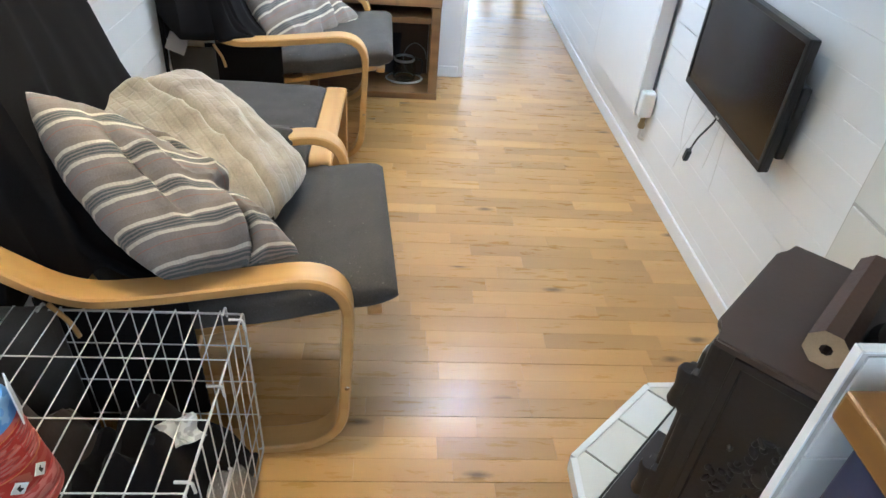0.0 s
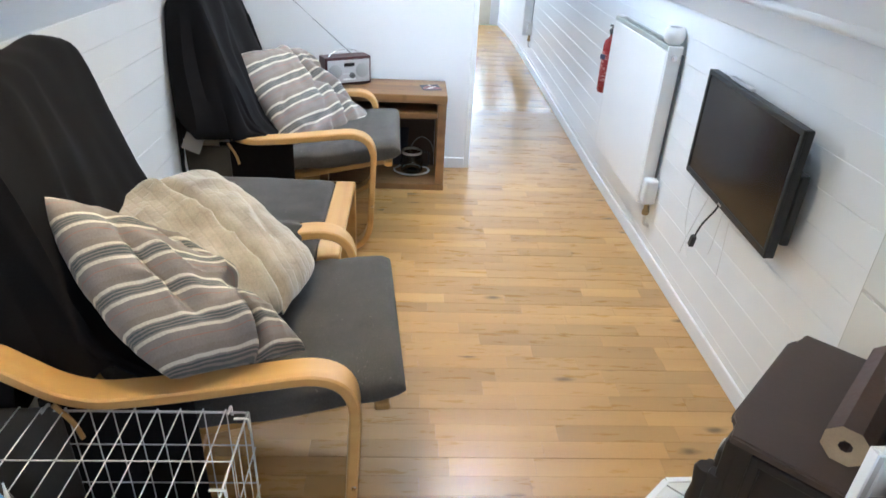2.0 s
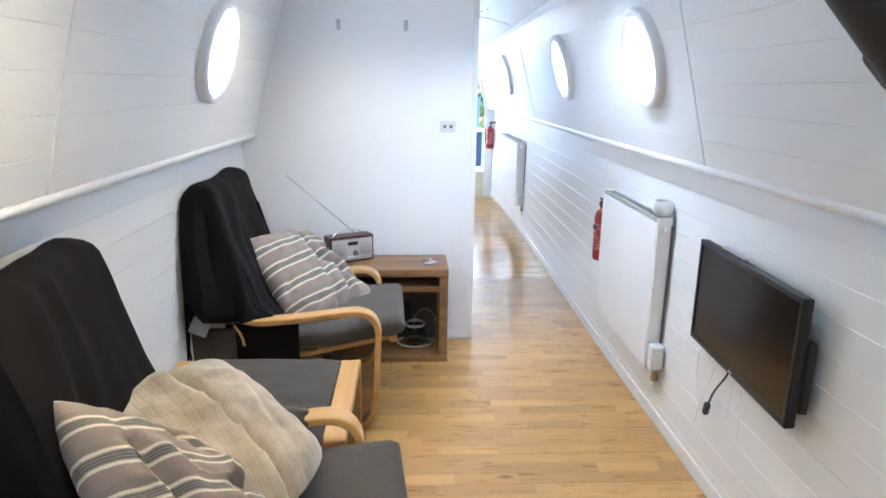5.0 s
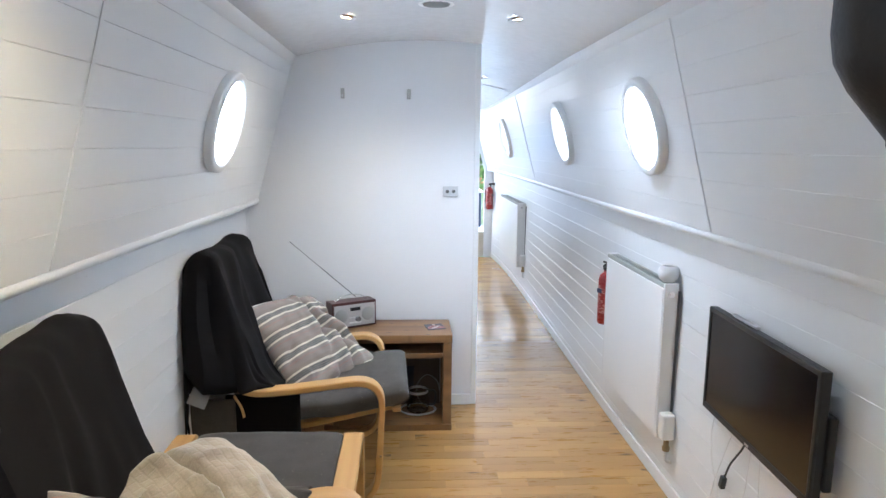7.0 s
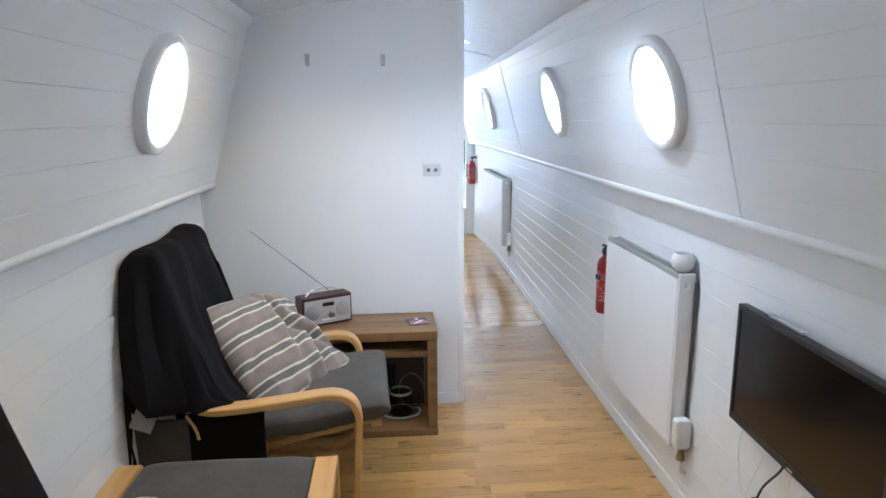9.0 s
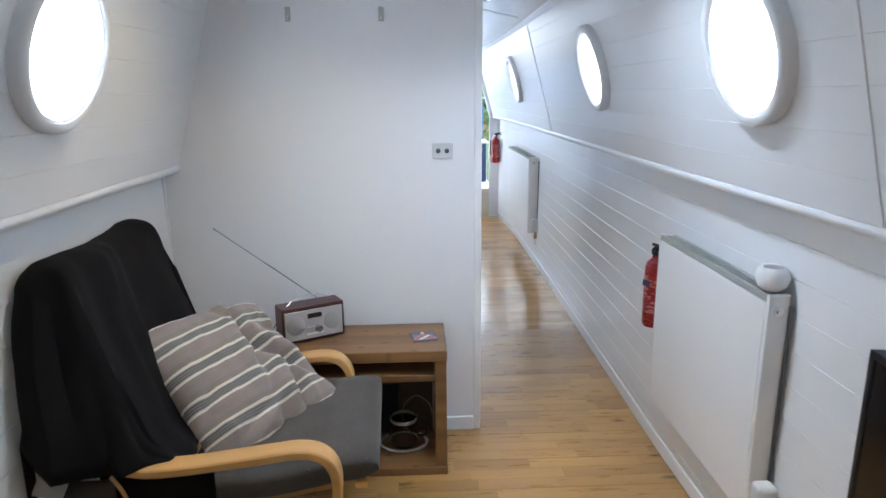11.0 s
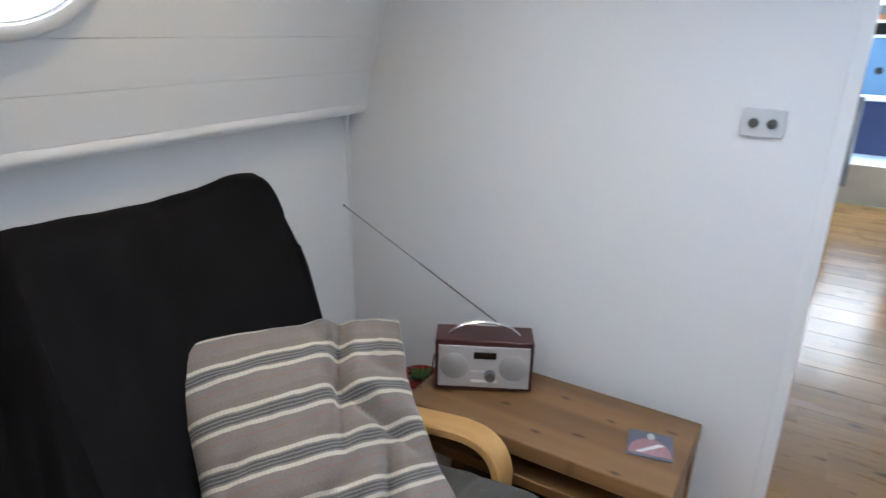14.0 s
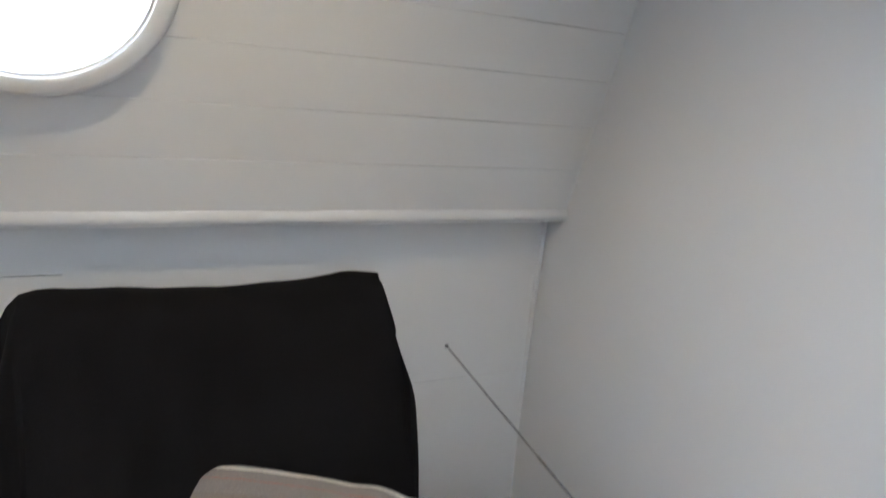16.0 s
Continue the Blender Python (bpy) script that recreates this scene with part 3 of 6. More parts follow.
def radiator(y0, y1, z0, z1, xf, xw, label):
    top = tagged(empty("radiator", pose(xw, (y0 + y1) / 2, z0)), label, "radiator", "panel radiators")
    L, h, d = (y1 - y0) / 2, z1 - z0, xw - xf
    part("front_panel", box(-d, -d + 0.014, -L + 0.0075, L - 0.0075, 0.0, h - 0.023, 0.004, 3), RAD_WHITE, top)
    part("rear_panel", box(-0.022, -0.012, -L + 0.01, L - 0.01, 0.01, h - 0.03, 0.003), RAD_WHITE, top)
    for s in (-1, 1):
        part("side_panel", box(-d + 0.001, -0.006, s * L - 0.007, s * L + 0.007, 0.0, h, 0.004), RAD_WHITE, top)
    grille = bmesh.new()
    k = int(2 * L / 0.012)
    for i in range(k):
        yy = -L + 0.012 + i * (2 * L - 0.024) / (k - 1)
        box(-d + 0.012, -0.016, yy - 0.002, yy + 0.002, h - 0.016, h - 0.006, bm=grille)
    box(-d + 0.002, -d + 0.012, -L, L, h - 0.022, h - 0.002, 0.003, bm=grille)
    box(-0.018, -0.008, -L, L, h - 0.022, h - 0.002, 0.003, bm=grille)
    part("top_grille", grille, RAD_GRILLE, top, "top grille, coloured grey-green for the shade in the opening")
    part("bleed_valve", lathe([(0.0, 0.010), (0.006, 0.010), (0.006, 0.006), (0.012, 0.006), (0.013, 0.0)], 20, pose(-d / 2 - 0.004, -L - 0.006, h - 0.045, 90)), CHROME, top, "chrome bleed plug", smooth=True)
    part("pipe", tube([(-0.006, -L - 0.012, h - 0.03), (-0.008, -L - 0.012, 0.10)], 0.005, 8), SHADE_PIPE, top, "thin pipe, coloured dark for the shadow gap at the wall")
    valve = part("valve", box(-0.060, -0.004, -L - 0.060, -L - 0.009, 0.010, 0.122, 0.012, 3), PLASTIC_W, top, "white valve head")
    part("valve_body", lathe([(0.014, -0.045), (0.016, -0.03), (0.011, -0.02), (0.011, 0.022)], 16, pose(-0.026, -L - 0.027, 0.0)), plain("tarnished_brass", (0.40, 0.30, 0.16), 0.4, 0.7), valve, smooth=True)
    part("drop_pipe", tube(rounded([(-0.026, -L - 0.027, -0.04), (-0.026, -L - 0.027, -0.09), (-0.002, -L - 0.027, -0.10)], 0.02), 0.007, 10), PLASTIC_W, top, smooth=True)
    return top


radiator(2.42, 3.167, 0.25, 0.908, 0.920, 0.986, "white flat panel radiator on the boarded wall")
radiator(6.12, 7.28, 0.275, 0.905, 0.952, 1.042, "white panel radiator in the far cabin")
pot = tagged(part("white_pot", lathe([(0.0, 0.0), (0.022, 0.0), (0.036, 0.012), (0.043, 0.034), (0.040, 0.054), (0.030, 0.066), (0.026, 0.064), (0.030, 0.05), (0.0, 0.045)], 32, pose(0.953, 2.462, 0.907)), PLASTIC_W, smooth=True), "small round white pot standing on the radiator", "pot")


# ---------- fire extinguishers ----------
def extinguisher(x, y, z, h, r, label, black_head=False, group="fire extinguishers", levers=True):
    top = tagged(empty("fire_extinguisher", pose(x, y, z)), label, "fire extinguisher", group)
    part("cylinder", lathe([(0.0, 0.0), (r * 0.85, 0.0), (r, 0.012), (r, h * 0.70), (r * 0.86, h * 0.77), (r * 0.42, h * 0.82), (r * 0.40, h * 0.86)], 32), RED, top, smooth=True)
    part("label_band", lathe([(r + 0.0006, h * 0.18), (r + 0.0006, h * 0.62)], 32), LABEL_RED, top, "printed label of pale bars")
    part("badge", box(-r * 0.55, r * 0.2, -r - 0.0035, -r * 0.8, h * 0.50, h * 0.57), NAVY, top)
    part("valve_neck", lathe([(r * 0.40, h * 0.85), (r * 0.5, h * 0.87), (r * 0.5, h * 0.90), (r * 0.3, h * 0.91), (r * 0.3, h * 0.95)], 20), CHROME if not black_head else BLACK, top, smooth=True)
    reach = 1.0 if levers else 0.35
    part("lever", tube(rounded([(0, r * 0.1, h * 0.93), (0, -r * 1.0 * reach, h * 0.95), (0, -r * 1.9 * reach, h * 0.91)], 0.02), 0.006, 8), BLACK, top, smooth=True)
    part("trigger", tube(rounded([(0, r * 0.1, h * 0.96), (0, -r * 0.9 * reach, h * 0.98), (0, -r * 1.8 * reach, h * 0.99)], 0.02), 0.006, 8), BLACK, top, smooth=True)
    part("gauge", lathe([(0.0, 0.010), (0.012, 0.010), (0.013, 0.0)], 16, pose(-r * 0.4, 0, h * 0.88, 0, -90)), PLASTIC_W, top, smooth=True)
    part("bracket", box(-r * 0.5, r * 0.5, r * 0.9, r * 1.15, h * 0.25, h * 0.75, 0.003), BLACK, top)
    return top


def label_mat(name, base, ink, rows=60):
    """Print of pale bars on a coloured ground."""
    m, nt, b = node_mat(name)
    v = coords(nt)
    sep = nt.nodes.new("ShaderNodeSeparateXYZ")
    nt.links.new(v, sep.inputs[0])
    w = nd(nt, "ShaderNodeTexNoise", Scale=1.0, Detail=1.0)
    mp = nt.nodes.new("ShaderNodeMapping")
    mp.inputs["Scale"].default_value = (45, 45, rows)
    nt.links.new(v, mp.inputs[0])
    nt.links.new(mp.outputs[0], w.inputs["Vector"])
    f = ramp(nt, w.outputs["Fac"], (0.53, (0, 0, 0)), (0.56, (1, 1, 1)))
    nt.links.new(mix_rgb(nt, f, base, ink), b.inputs["Base Color"])
    b.inputs["Roughness"].default_value = 0.35
    return m


LABEL_RED = label_mat("extinguisher_label", (0.26, 0.014, 0.014), (0.46, 0.20, 0.18), 110)
e1 = extinguisher(0.962, 3.290, 0.50, 0.345, 0.042, "small red fire extinguisher strapped to the wall beside the radiator", True, levers=False)
e1.rotation_euler = (0, 0, radians(-60))
e2 = extinguisher(0.94, 8.20, 0.645, 0.34, 0.050, "red fire extinguisher with a black lever by the bow door", True)
e2.rotation_euler = (0, 0, radians(60))

# ---------- television ----------
tv = tagged(empty("television", pose(0.938, 1.727, 0.545, 0, 0, -2.7)), "flat black television bracketed to the boarded wall", "television")
W2, H = 0.330, 0.362
part("casing", box(-0.012, 0.012, -W2, W2, 0, H, 0.005, 3), BLACK, tv)
bz = bmesh.new()
for a in (box(-0.018, -0.008, -W2, W2, 0, 0.022, 0.003), box(-0.018, -0.008, -W2, W2, H - 0.016, H, 0.003), box(-0.018, -0.008, -W2, -W2 + 0.016, 0, H, 0.003), box(-0.018, -0.008, W2 - 0.016, W2, 0, H, 0.003)):
    join(bz, a)
part("bezel", bz, BLACK, tv)
part("screen", box(-0.0145, -0.010, -W2 + 0.014, W2 - 0.014, 0.020, H - 0.014), SCREEN, tv, "dark glossy screen")
part("back_housing", box(0.010, 0.036, -0.24, 0.24, 0.05, H - 0.07, 0.012, 3), BLACK, tv)
part("side_box", box(0.010, 0.034, -W2 - 0.008, -W2 + 0.05, 0.045, 0.245, 0.005), BLACK, tv, "black box fixed behind the edge")
part("wall_bracket", box(0.034, 0.046, -0.10, 0.10, 0.10, 0.26, 0.003), STEEL, tv)
part("badge", box(-0.0195, -0.017, -0.012, 0.012, 0.007, 0.013), STEEL, tv)
tagged(part("tv_aerial_strip", box(-0.008, 0.008, -0.08, 0.08, 0.0, 0.009, 0.003), STEEL, m=pose(0.948, 1.84, 0.9075, 0, 0, -2.7)), "slim grey strip lying on the television", "receiver")


def cable(name, pts, r, mat, label, plug=None):
    ob = part(name, tube(rounded(pts, 0.05, 8), r, 8), mat, smooth=True)
    tagged(ob, label, "cable")
    return ob


c1 = cable("power_cable", [(0.965, 1.80, 0.56), (0.965, 1.82, 0.50), (0.967, 1.90, 0.40), (0.968, 1.925, 0.345)], 0.0035, BLACK, "black cable with a plug hanging under the television")
part("plug", box(-0.009, 0.009, -0.011, 0.011, -0.035, 0.012, 0.004), BLACK, c1, m=pose(0.966, 1.930, 0.33, 15))
cable("thin_cable", [(0.972, 2.01, 0.56), (0.976, 2.06, 0.46), (0.974, 2.03, 0.33), (0.975, 1.98, 0.27), (0.968, 1.95, 0.24)], 0.0014, PLASTIC_W, "thin white wire trailing down the wall")
cable("thin_cable", [(0.970, 1.88, 0.56), (0.974, 1.94, 0.44), (0.974, 2.00, 0.30), (0.972, 2.02, 0.22)], 0.0014, PLASTIC_W, "thin white wire trailing down the wall")
cable("thin_cable", [(0.970, 1.78, 0.56), (0.976, 1.80, 0.46), (0.976, 1.81, 0.36), (0.974, 1.815, 0.33)], 0.0013, PLASTIC_W, "thin white wire trailing down the wall")
cable("thin_cable", [(0.970, 1.74, 0.56), (0.976, 1.74, 0.45), (0.976, 1.73, 0.33), (0.974, 1.725, 0.29)], 0.0013, PLASTIC_W, "thin white wire trailing down the wall")


# ---------- soft things ----------
def pad(points, width, thick, nx=26, seed=0, puff=0.006, creases=()):
    """Upholstered pad along a chain of (x, z): rounded section, slight puckers."""
    pts = [Vector((p[0], p[-1])) for p in points]
    # resample
    cum = [0]
    for a, b in zip(pts, pts[1:]):
        cum.append(cum[-1] + (b - a).length)
    def at(s):
        s = max(0, min(cum[-1], s))
        for i in range(len(pts) - 1):
            if s <= cum[i + 1] or i == len(pts) - 2:
                k = (s - cum[i]) / max(1e-9, cum[i + 1] - cum[i])
                return pts[i].lerp(pts[i + 1], k), (pts[i + 1] - pts[i]).normalized()
    b2 = bmesh.new()
    rings = []
    ns = 60 if creases else 34
    for i in range(ns + 1):
        q = i / ns
        p, d = at(q * cum[-1])
        nrm = Vector((-d.y, d.x))
        if nrm.y < 0 and abs(d.x) > 0.5:
            nrm = -nrm
        endf = min(1, (1 - abs(2 * q - 1) ** 14)) ** 0.5 if 0 < i < ns else 0.35
        ring = []
        for k in range(nx * 2):
            a = 2 * math.pi * k / (nx * 2)
            cy, cz = math.cos(a), math.sin(a)
            yy = math.copysign(abs(cy) ** 0.32, cy) * width / 2
            oo = math.copysign(abs(cz) ** 0.5, cz) * thick / 2 * endf
            w = noise.noise(Vector((p.x * 6 + seed, yy * 6, p.y * 6))) * puff + noise.noise(Vector((p.x * 19, yy * 16 + seed, p.y * 9))) * puff * 0.4
            for cx, cw, cd in creases:
                w -= cd * math.exp(-((p.x - cx - 0.10 * yy) / cw) ** 2) * max(0.0, cz)
            ring.append(b2.verts.new((p.x + nrm.x * (oo + w), yy, p.y + nrm.y * (oo + w))))
        rings.append(ring)
    n2 = nx * 2
    for a, b in zip(rings, rings[1:]):
        for k in range(n2):
            b2.faces.new((a[k], a[(k + 1) % n2], b[(k + 1) % n2], b[k]))
    b2.faces.new(rings[0])
    b2.faces.new(rings[-1][::-1])
    return b2


def pillow_mesh(w, h, thick, seed, crease=(), pinch=0.06, n=44, soft=0.03):
    """Stuffed cushion: front and back sheets meeting at a seam, slack corners, creases as (point, direction, depth, reach)."""
    b2 = bmesh.new()
    def prof(u, v):
        e = max(0, (1 - abs(u) ** 2.6)) ** 0.55 * max(0, (1 - abs(v) ** 2.6)) ** 0.55
        return e
    grid = {}
    for side in (1, -1):
        for i in range(n + 1):
            for j in range(n + 1):
                u, v = 2 * i / n - 1, 2 * j / n - 1
                edge = i in (0, n) or j in (0, n)
                if edge and side < 0:
                    grid[(side, i, j)] = grid[(1, i, j)]
                    continue
                x = u * w / 2 * (1 - pinch * (1 - abs(v) ** 2) * abs(u) ** 3)
                y = v * h / 2 * (1 - pinch * (1 - abs(u) ** 2) * abs(v) ** 3)
                cut = 1 - soft * (abs(u) * abs(v)) ** 7
                x, y = x * cut, y * cut
                z = side * thick / 2 * prof(u, v)
                wr = noise.noise(Vector((x * 9 + seed, y * 9, side * 3.0))) * 0.010 + noise.noise(Vector((x * 22, y * 22 + seed, side))) * 0.005
                wr += 0.007 * (1 - abs(noise.noise(Vector((x * 7 + y * 5 + seed, y * 11 - x * 6, seed)))) * 2.2) ** 3
                z += wr * (0.35 + prof(u, v))
                for (cx, cy), (dx, dy), depth, reach in crease:
                    nx_, ny_ = -dy, dx
                    dist = (u - cx) * nx_ + (v - cy) * ny_
                    along = (u - cx) * dx + (v - cy) * dy
                    z -= side * depth * 1.3 * math.exp(-(dist / 0.075) ** 2) * math.exp(-(along / reach) ** 2) * (1 if side > 0 else 0.3)
                    z += side * depth * 0.55 * math.exp(-((dist - 0.2) / 0.13) ** 2) * math.exp(-(along / reach) ** 2)
                grid[(side, i, j)] = b2.verts.new((x, y, z))
    for side in (1, -1):
        for i in range(n):
            for j in range(n):
                q = [grid[(side, i, j)], grid[(side, i + 1, j)], grid[(side, i + 1, j + 1)], grid[(side, i, j + 1)]]
                b2.faces.new(q if side > 0 else q[::-1])
    return b2


def pillow_quad(corners, w, h, thick, seed, crease=(), n=60, soft=0.03, swells=(0, 0, 0, 0)):
    """Slumped cushion stretched between four corners (top left, bottom left, bottom right, top right); its weave follows the cloth."""
    A, B, C, D = (Vector(c) for c in corners)
    nrm = ((C - A).cross(D - B)).normalized()
    if nrm.z < 0:
        nrm = -nrm
    flat = pillow_mesh(w, h, thick, seed, crease, 0.03, n, soft)
    uv = flat.loops.layers.uv.new("cloth")
    for f in flat.faces:
        for l in f.loops:
            l[uv].uv = (l.vert.co.x, l.vert.co.y)
    c0 = (A + B + C + D) / 4
    for v in flat.verts:
        s, t = v.co.x / w + 0.5, v.co.y / h + 0.5
        p = (B * (1 - s) + C * s) * (1 - t) + (A * (1 - s) + D * s) * t
        left, low, right, high = swells
        out = (B - C).normalized() * (left * (1 - s) ** 2 * 4 * t * (1 - t) - right * s ** 2 * 4 * t * (1 - t))
        out += (A - B).normalized() * (high * t ** 2 * 4 * s * (1 - s) - low * (1 - t) ** 2 * 4 * s * (1 - s))
        v.co = p + out + nrm * v.co.z - c0
    return flat, Matrix.Translation(c0)


def axes_pose(centre, u, v):
    """Pose with local x along u and local y as near v as it can be."""
    u = Vector(u).normalized()
    v = Vector(v)
    v = (v - u * v.dot(u)).normalized()
    w = u.cross(v)
    return Matrix(((u.x, v.x, w.x, centre[0]), (u.y, v.y, w.y, centre[1]), (u.z, v.z, w.z, centre[2]), (0, 0, 0, 1)))


def stripe_mat(name, ground):
    """Woven stripes across local y: cream bands, a teal dashed band, fine red threads."""
    m, nt, b = node_mat(name)
    tc = nt.nodes.new("ShaderNodeTexCoord")
    sep = nt.nodes.new("ShaderNodeSeparateXYZ")
    nt.links.new(tc.outputs["UV"], sep.inputs[0])
    wob = noise_tex(nt, tc.outputs["Object"], 30, 3)
    ad = nt.nodes.new("ShaderNodeMath")
    ad.operation = "MULTIPLY_ADD"
    ad.inputs[1].default_value = 0.004
    nt.links.new(wob, ad.inputs[0])
    nt.links.new(sep.outputs["Y"], ad.inputs[2])
    sc = nt.nodes.new("ShaderNodeMath")
    sc.operation = "MULTIPLY"
    sc.inputs[1].default_value = 1 / 0.088
    nt.links.new(ad.outputs[0], sc.inputs[0])
    fr = nt.nodes.new("ShaderNodeMath")
    fr.operation = "FRACT"
    nt.links.new(sc.outputs[0], fr.inputs[0])
    cream, teal, red, tan = (0.74, 0.68, 0.55), (0.045, 0.068, 0.075), (0.36, 0.13, 0.09), (0.215, 0.178, 0.150)
    stops = [(0.0, ground), (0.23, red), (0.245, ground), (0.41, cream), (0.49, ground), (0.53, teal), (0.57, ground), (0.60, teal), (0.64, ground), (0.67, teal), (0.71, ground), (0.75, cream), (0.83, tan)]
    r = nt.nodes.new("ShaderNodeValToRGB")
    r.color_ramp.interpolation = "CONSTANT"
    while len(r.color_ramp.elements) < len(stops):
        r.color_ramp.elements.new(0.5)
    for e, (p, c) in zip(r.color_ramp.elements, stops):
        e.position, e.color = p, (*c, 1)
    nt.links.new(fr.outputs[0], r.inputs[0])
    # dashes along the stripe
    dash = nd(nt, "ShaderNodeTexWave", Scale=42.0, Distortion=0.6)
    nt.links.new(tc.outputs["UV"], dash.inputs["Vector"])
    weave = noise_tex(nt, tc.outputs["Object"], 380, 3)
    dm = nt.nodes.new("ShaderNodeMath")
    dm.operation = "MULTIPLY"
    dm.inputs[1].default_value = 0.16
    nt.links.new(ramp(nt, dash.outputs["Fac"], (0.5, (0, 0, 0)), (0.6, (1, 1, 1))), dm.inputs[0])
    col = mix_rgb(nt, dm.outputs[0], r.outputs[0], ground)
    col = mix_rgb(nt, 0.22, col, ramp(nt, weave, (0.3, tuple(c * 0.4 for c in ground)), (0.7, tuple(c * 1.5 for c in ground))))
    nt.links.new(col, b.inputs["Base Color"])
    b.inputs["Roughness"].default_value = 0.9
    b.inputs["Sheen Weight"].default_value = 0.15
    b.inputs["Specular IOR Level"].default_value = 0.2
    bump(nt, b, weave, 0.4, 0.0012)
    return m


def fleece_mat(name, base):
    """Plush with a pressed basket-weave relief; mottled sheen is put into the colour."""
    m, nt, b = node_mat(name)
    v = coords(nt)
    br = nt.nodes.new("ShaderNodeTexBrick")
    br.offset = 0.5
    br.inputs["Scale"].default_value = 1.0
    br.inputs["Brick Width"].default_value, br.inputs["Row Height"].default_value = 0.030, 0.022
    br.inputs["Mortar Size"].default_value, br.inputs["Mortar Smooth"].default_value = 0.0045, 1.0
    mp = nt.nodes.new("ShaderNodeMapping")
    mp.inputs["Rotation"].default_value = (0, 0, radians(45))
    nt.links.new(v, mp.inputs[0])
    nt.links.new(mp.outputs[0], br.inputs["Vector"])
    big, fine = noise_tex(nt, v, 9, 4), noise_tex(nt, v, 300, 4)
    c = mix_rgb(nt, 0.35, ramp(nt, big, (0.36, tuple(x * 0.66 for x in base)), (0.64, tuple(x * 1.28 for x in base))), ramp(nt, fine, (0.3, tuple(x * 0.65 for x in base)), (0.7, tuple(x * 1.25 for x in base))))
    ml = nt.nodes.new("ShaderNodeMath")
    ml.operation = "MULTIPLY"
    ml.inputs[1].default_value = 0.09
    nt.links.new(br.outputs["Fac"], ml.inputs[0])
    c = mix_rgb(nt, ml.outputs[0], c, tuple(x * 0.5 for x in base))
    nt.links.new(c, b.inputs["Base Color"])
    b.inputs["Roughness"].default_value = 0.95
    b.inputs["Sheen Weight"].default_value = 0.5
    inv = nt.nodes.new("ShaderNodeMath")
    inv.operation = "MULTIPLY_ADD"
    inv.inputs[1].default_value, inv.inputs[2].default_value = -1.0, 1.0
    nt.links.new(br.outputs["Fac"], inv.inputs[0])
    bump(nt, b, inv.outputs[0], 0.30, 0.003)
    return m


STRIPE = stripe_mat("striped_weave", (0.235, 0.205, 0.185))
FLEECE = fleece_mat("beige_plush", (0.345, 0.295, 0.235))

# ---------- armchairs ----------
def armchair(m, label):
    top = tagged(empty("armchair", m), label, "armchair", "bentwood armchairs")
    side = rounded([(-0.66, 0.0125), (-0.048, 0.0125), (-0.020, 0.537), (-0.40, 0.494), (-0.555, 0.488), (-0.702, 0.606)], 0.13, 10)
    for s in (-1, 1):
        fr = part("side_frame", ribbon(side, 0.066, 0.025), BIRCH, top, smooth=True, m=pose(0, s * 0.31, 0))
        part("bolt", lathe([(0.0, 0.003), (0.005, 0.003), (0.006, 0.0)], 12, pose(-0.034, s * 0.034, 0.22, -90 * s)), CHROME, fr, smooth=True)
        part("back_rail", ribbon(rounded([(0.045, 0.385), (-0.38, 0.300), (-0.50, 0.335), (-0.755, 0.985)], 0.10, 10), 0.045, 0.022), BIRCH, top, smooth=True, m=pose(0, s * 0.212, 0))
        part("strut", ribbon(rounded([(-0.600, 0.478), (-0.572, 0.43), (-0.564, 0.390)], 0.04), 0.012, 0.010), BIRCH, top, smooth=True, m=pose(0, s * 0.318, 0))
    part("hanging_cloth", pad([(-0.64, 0.290), (-0.35, 0.290)], 0.365, 0.020, seed=31), BLACK_THROW, top, "black cloth hanging under the arm", smooth=True, m=pose(0, -0.292, 0.0) @ pose(0, 0, 0.290, 90) @ pose(0, 0, -0.290))
    part("front_rail", box(0.015, 0.050, -0.27, 0.27, 0.372, 0.392, 0.005), BIRCH, top)
    part("cross_rail", box(-0.385, -0.360, -0.285, 0.285, 0.262, 0.290, 0.005), BIRCH, top)
    part("rear_rail", box(-0.66, -0.635, -0.285, 0.285, 0.0255, 0.060, 0.005), BIRCH, top)
    for i in range(5):
        part("slat", box(-0.36 + i * 0.075, -0.33 + i * 0.075, -0.235, 0.235, 0.316 + i * 0.0152, 0.324 + i * 0.0152, 0.002), BIRCH, top)
    for s in (-1, 1):
        part("side_flap", pad([(-0.82, 0.25), (-0.60, 0.25)], 0.42, 0.022, seed=20 + s), GREY_CLOTH, top, "dark grey cloth flap hanging from the pad", smooth=True, m=pose(0, s * 0.300, 0.0) @ pose(0, 0, 0.25, 90) @ pose(0, 0, -0.25))
    part("seat_pad", pad(rounded([(0.082, 0.440), (-0.20, 0.400), (-0.46, 0.368)], 0.1), 0.56, 0.095, seed=3, puff=0.009, creases=((-0.085, 0.011, 0.007), (-0.235, 0.014, 0.006))), GREY_CLOTH, top, "dark grey woven seat pad", smooth=True)
    part("back_pad", pad(rounded([(-0.475, 0.40), (-0.560, 0.50), (-0.722, 1.00)], 0.1), 0.455, 0.055, seed=9), GREY_CLOTH, top, "dark grey woven back pad", smooth=True)
    return top


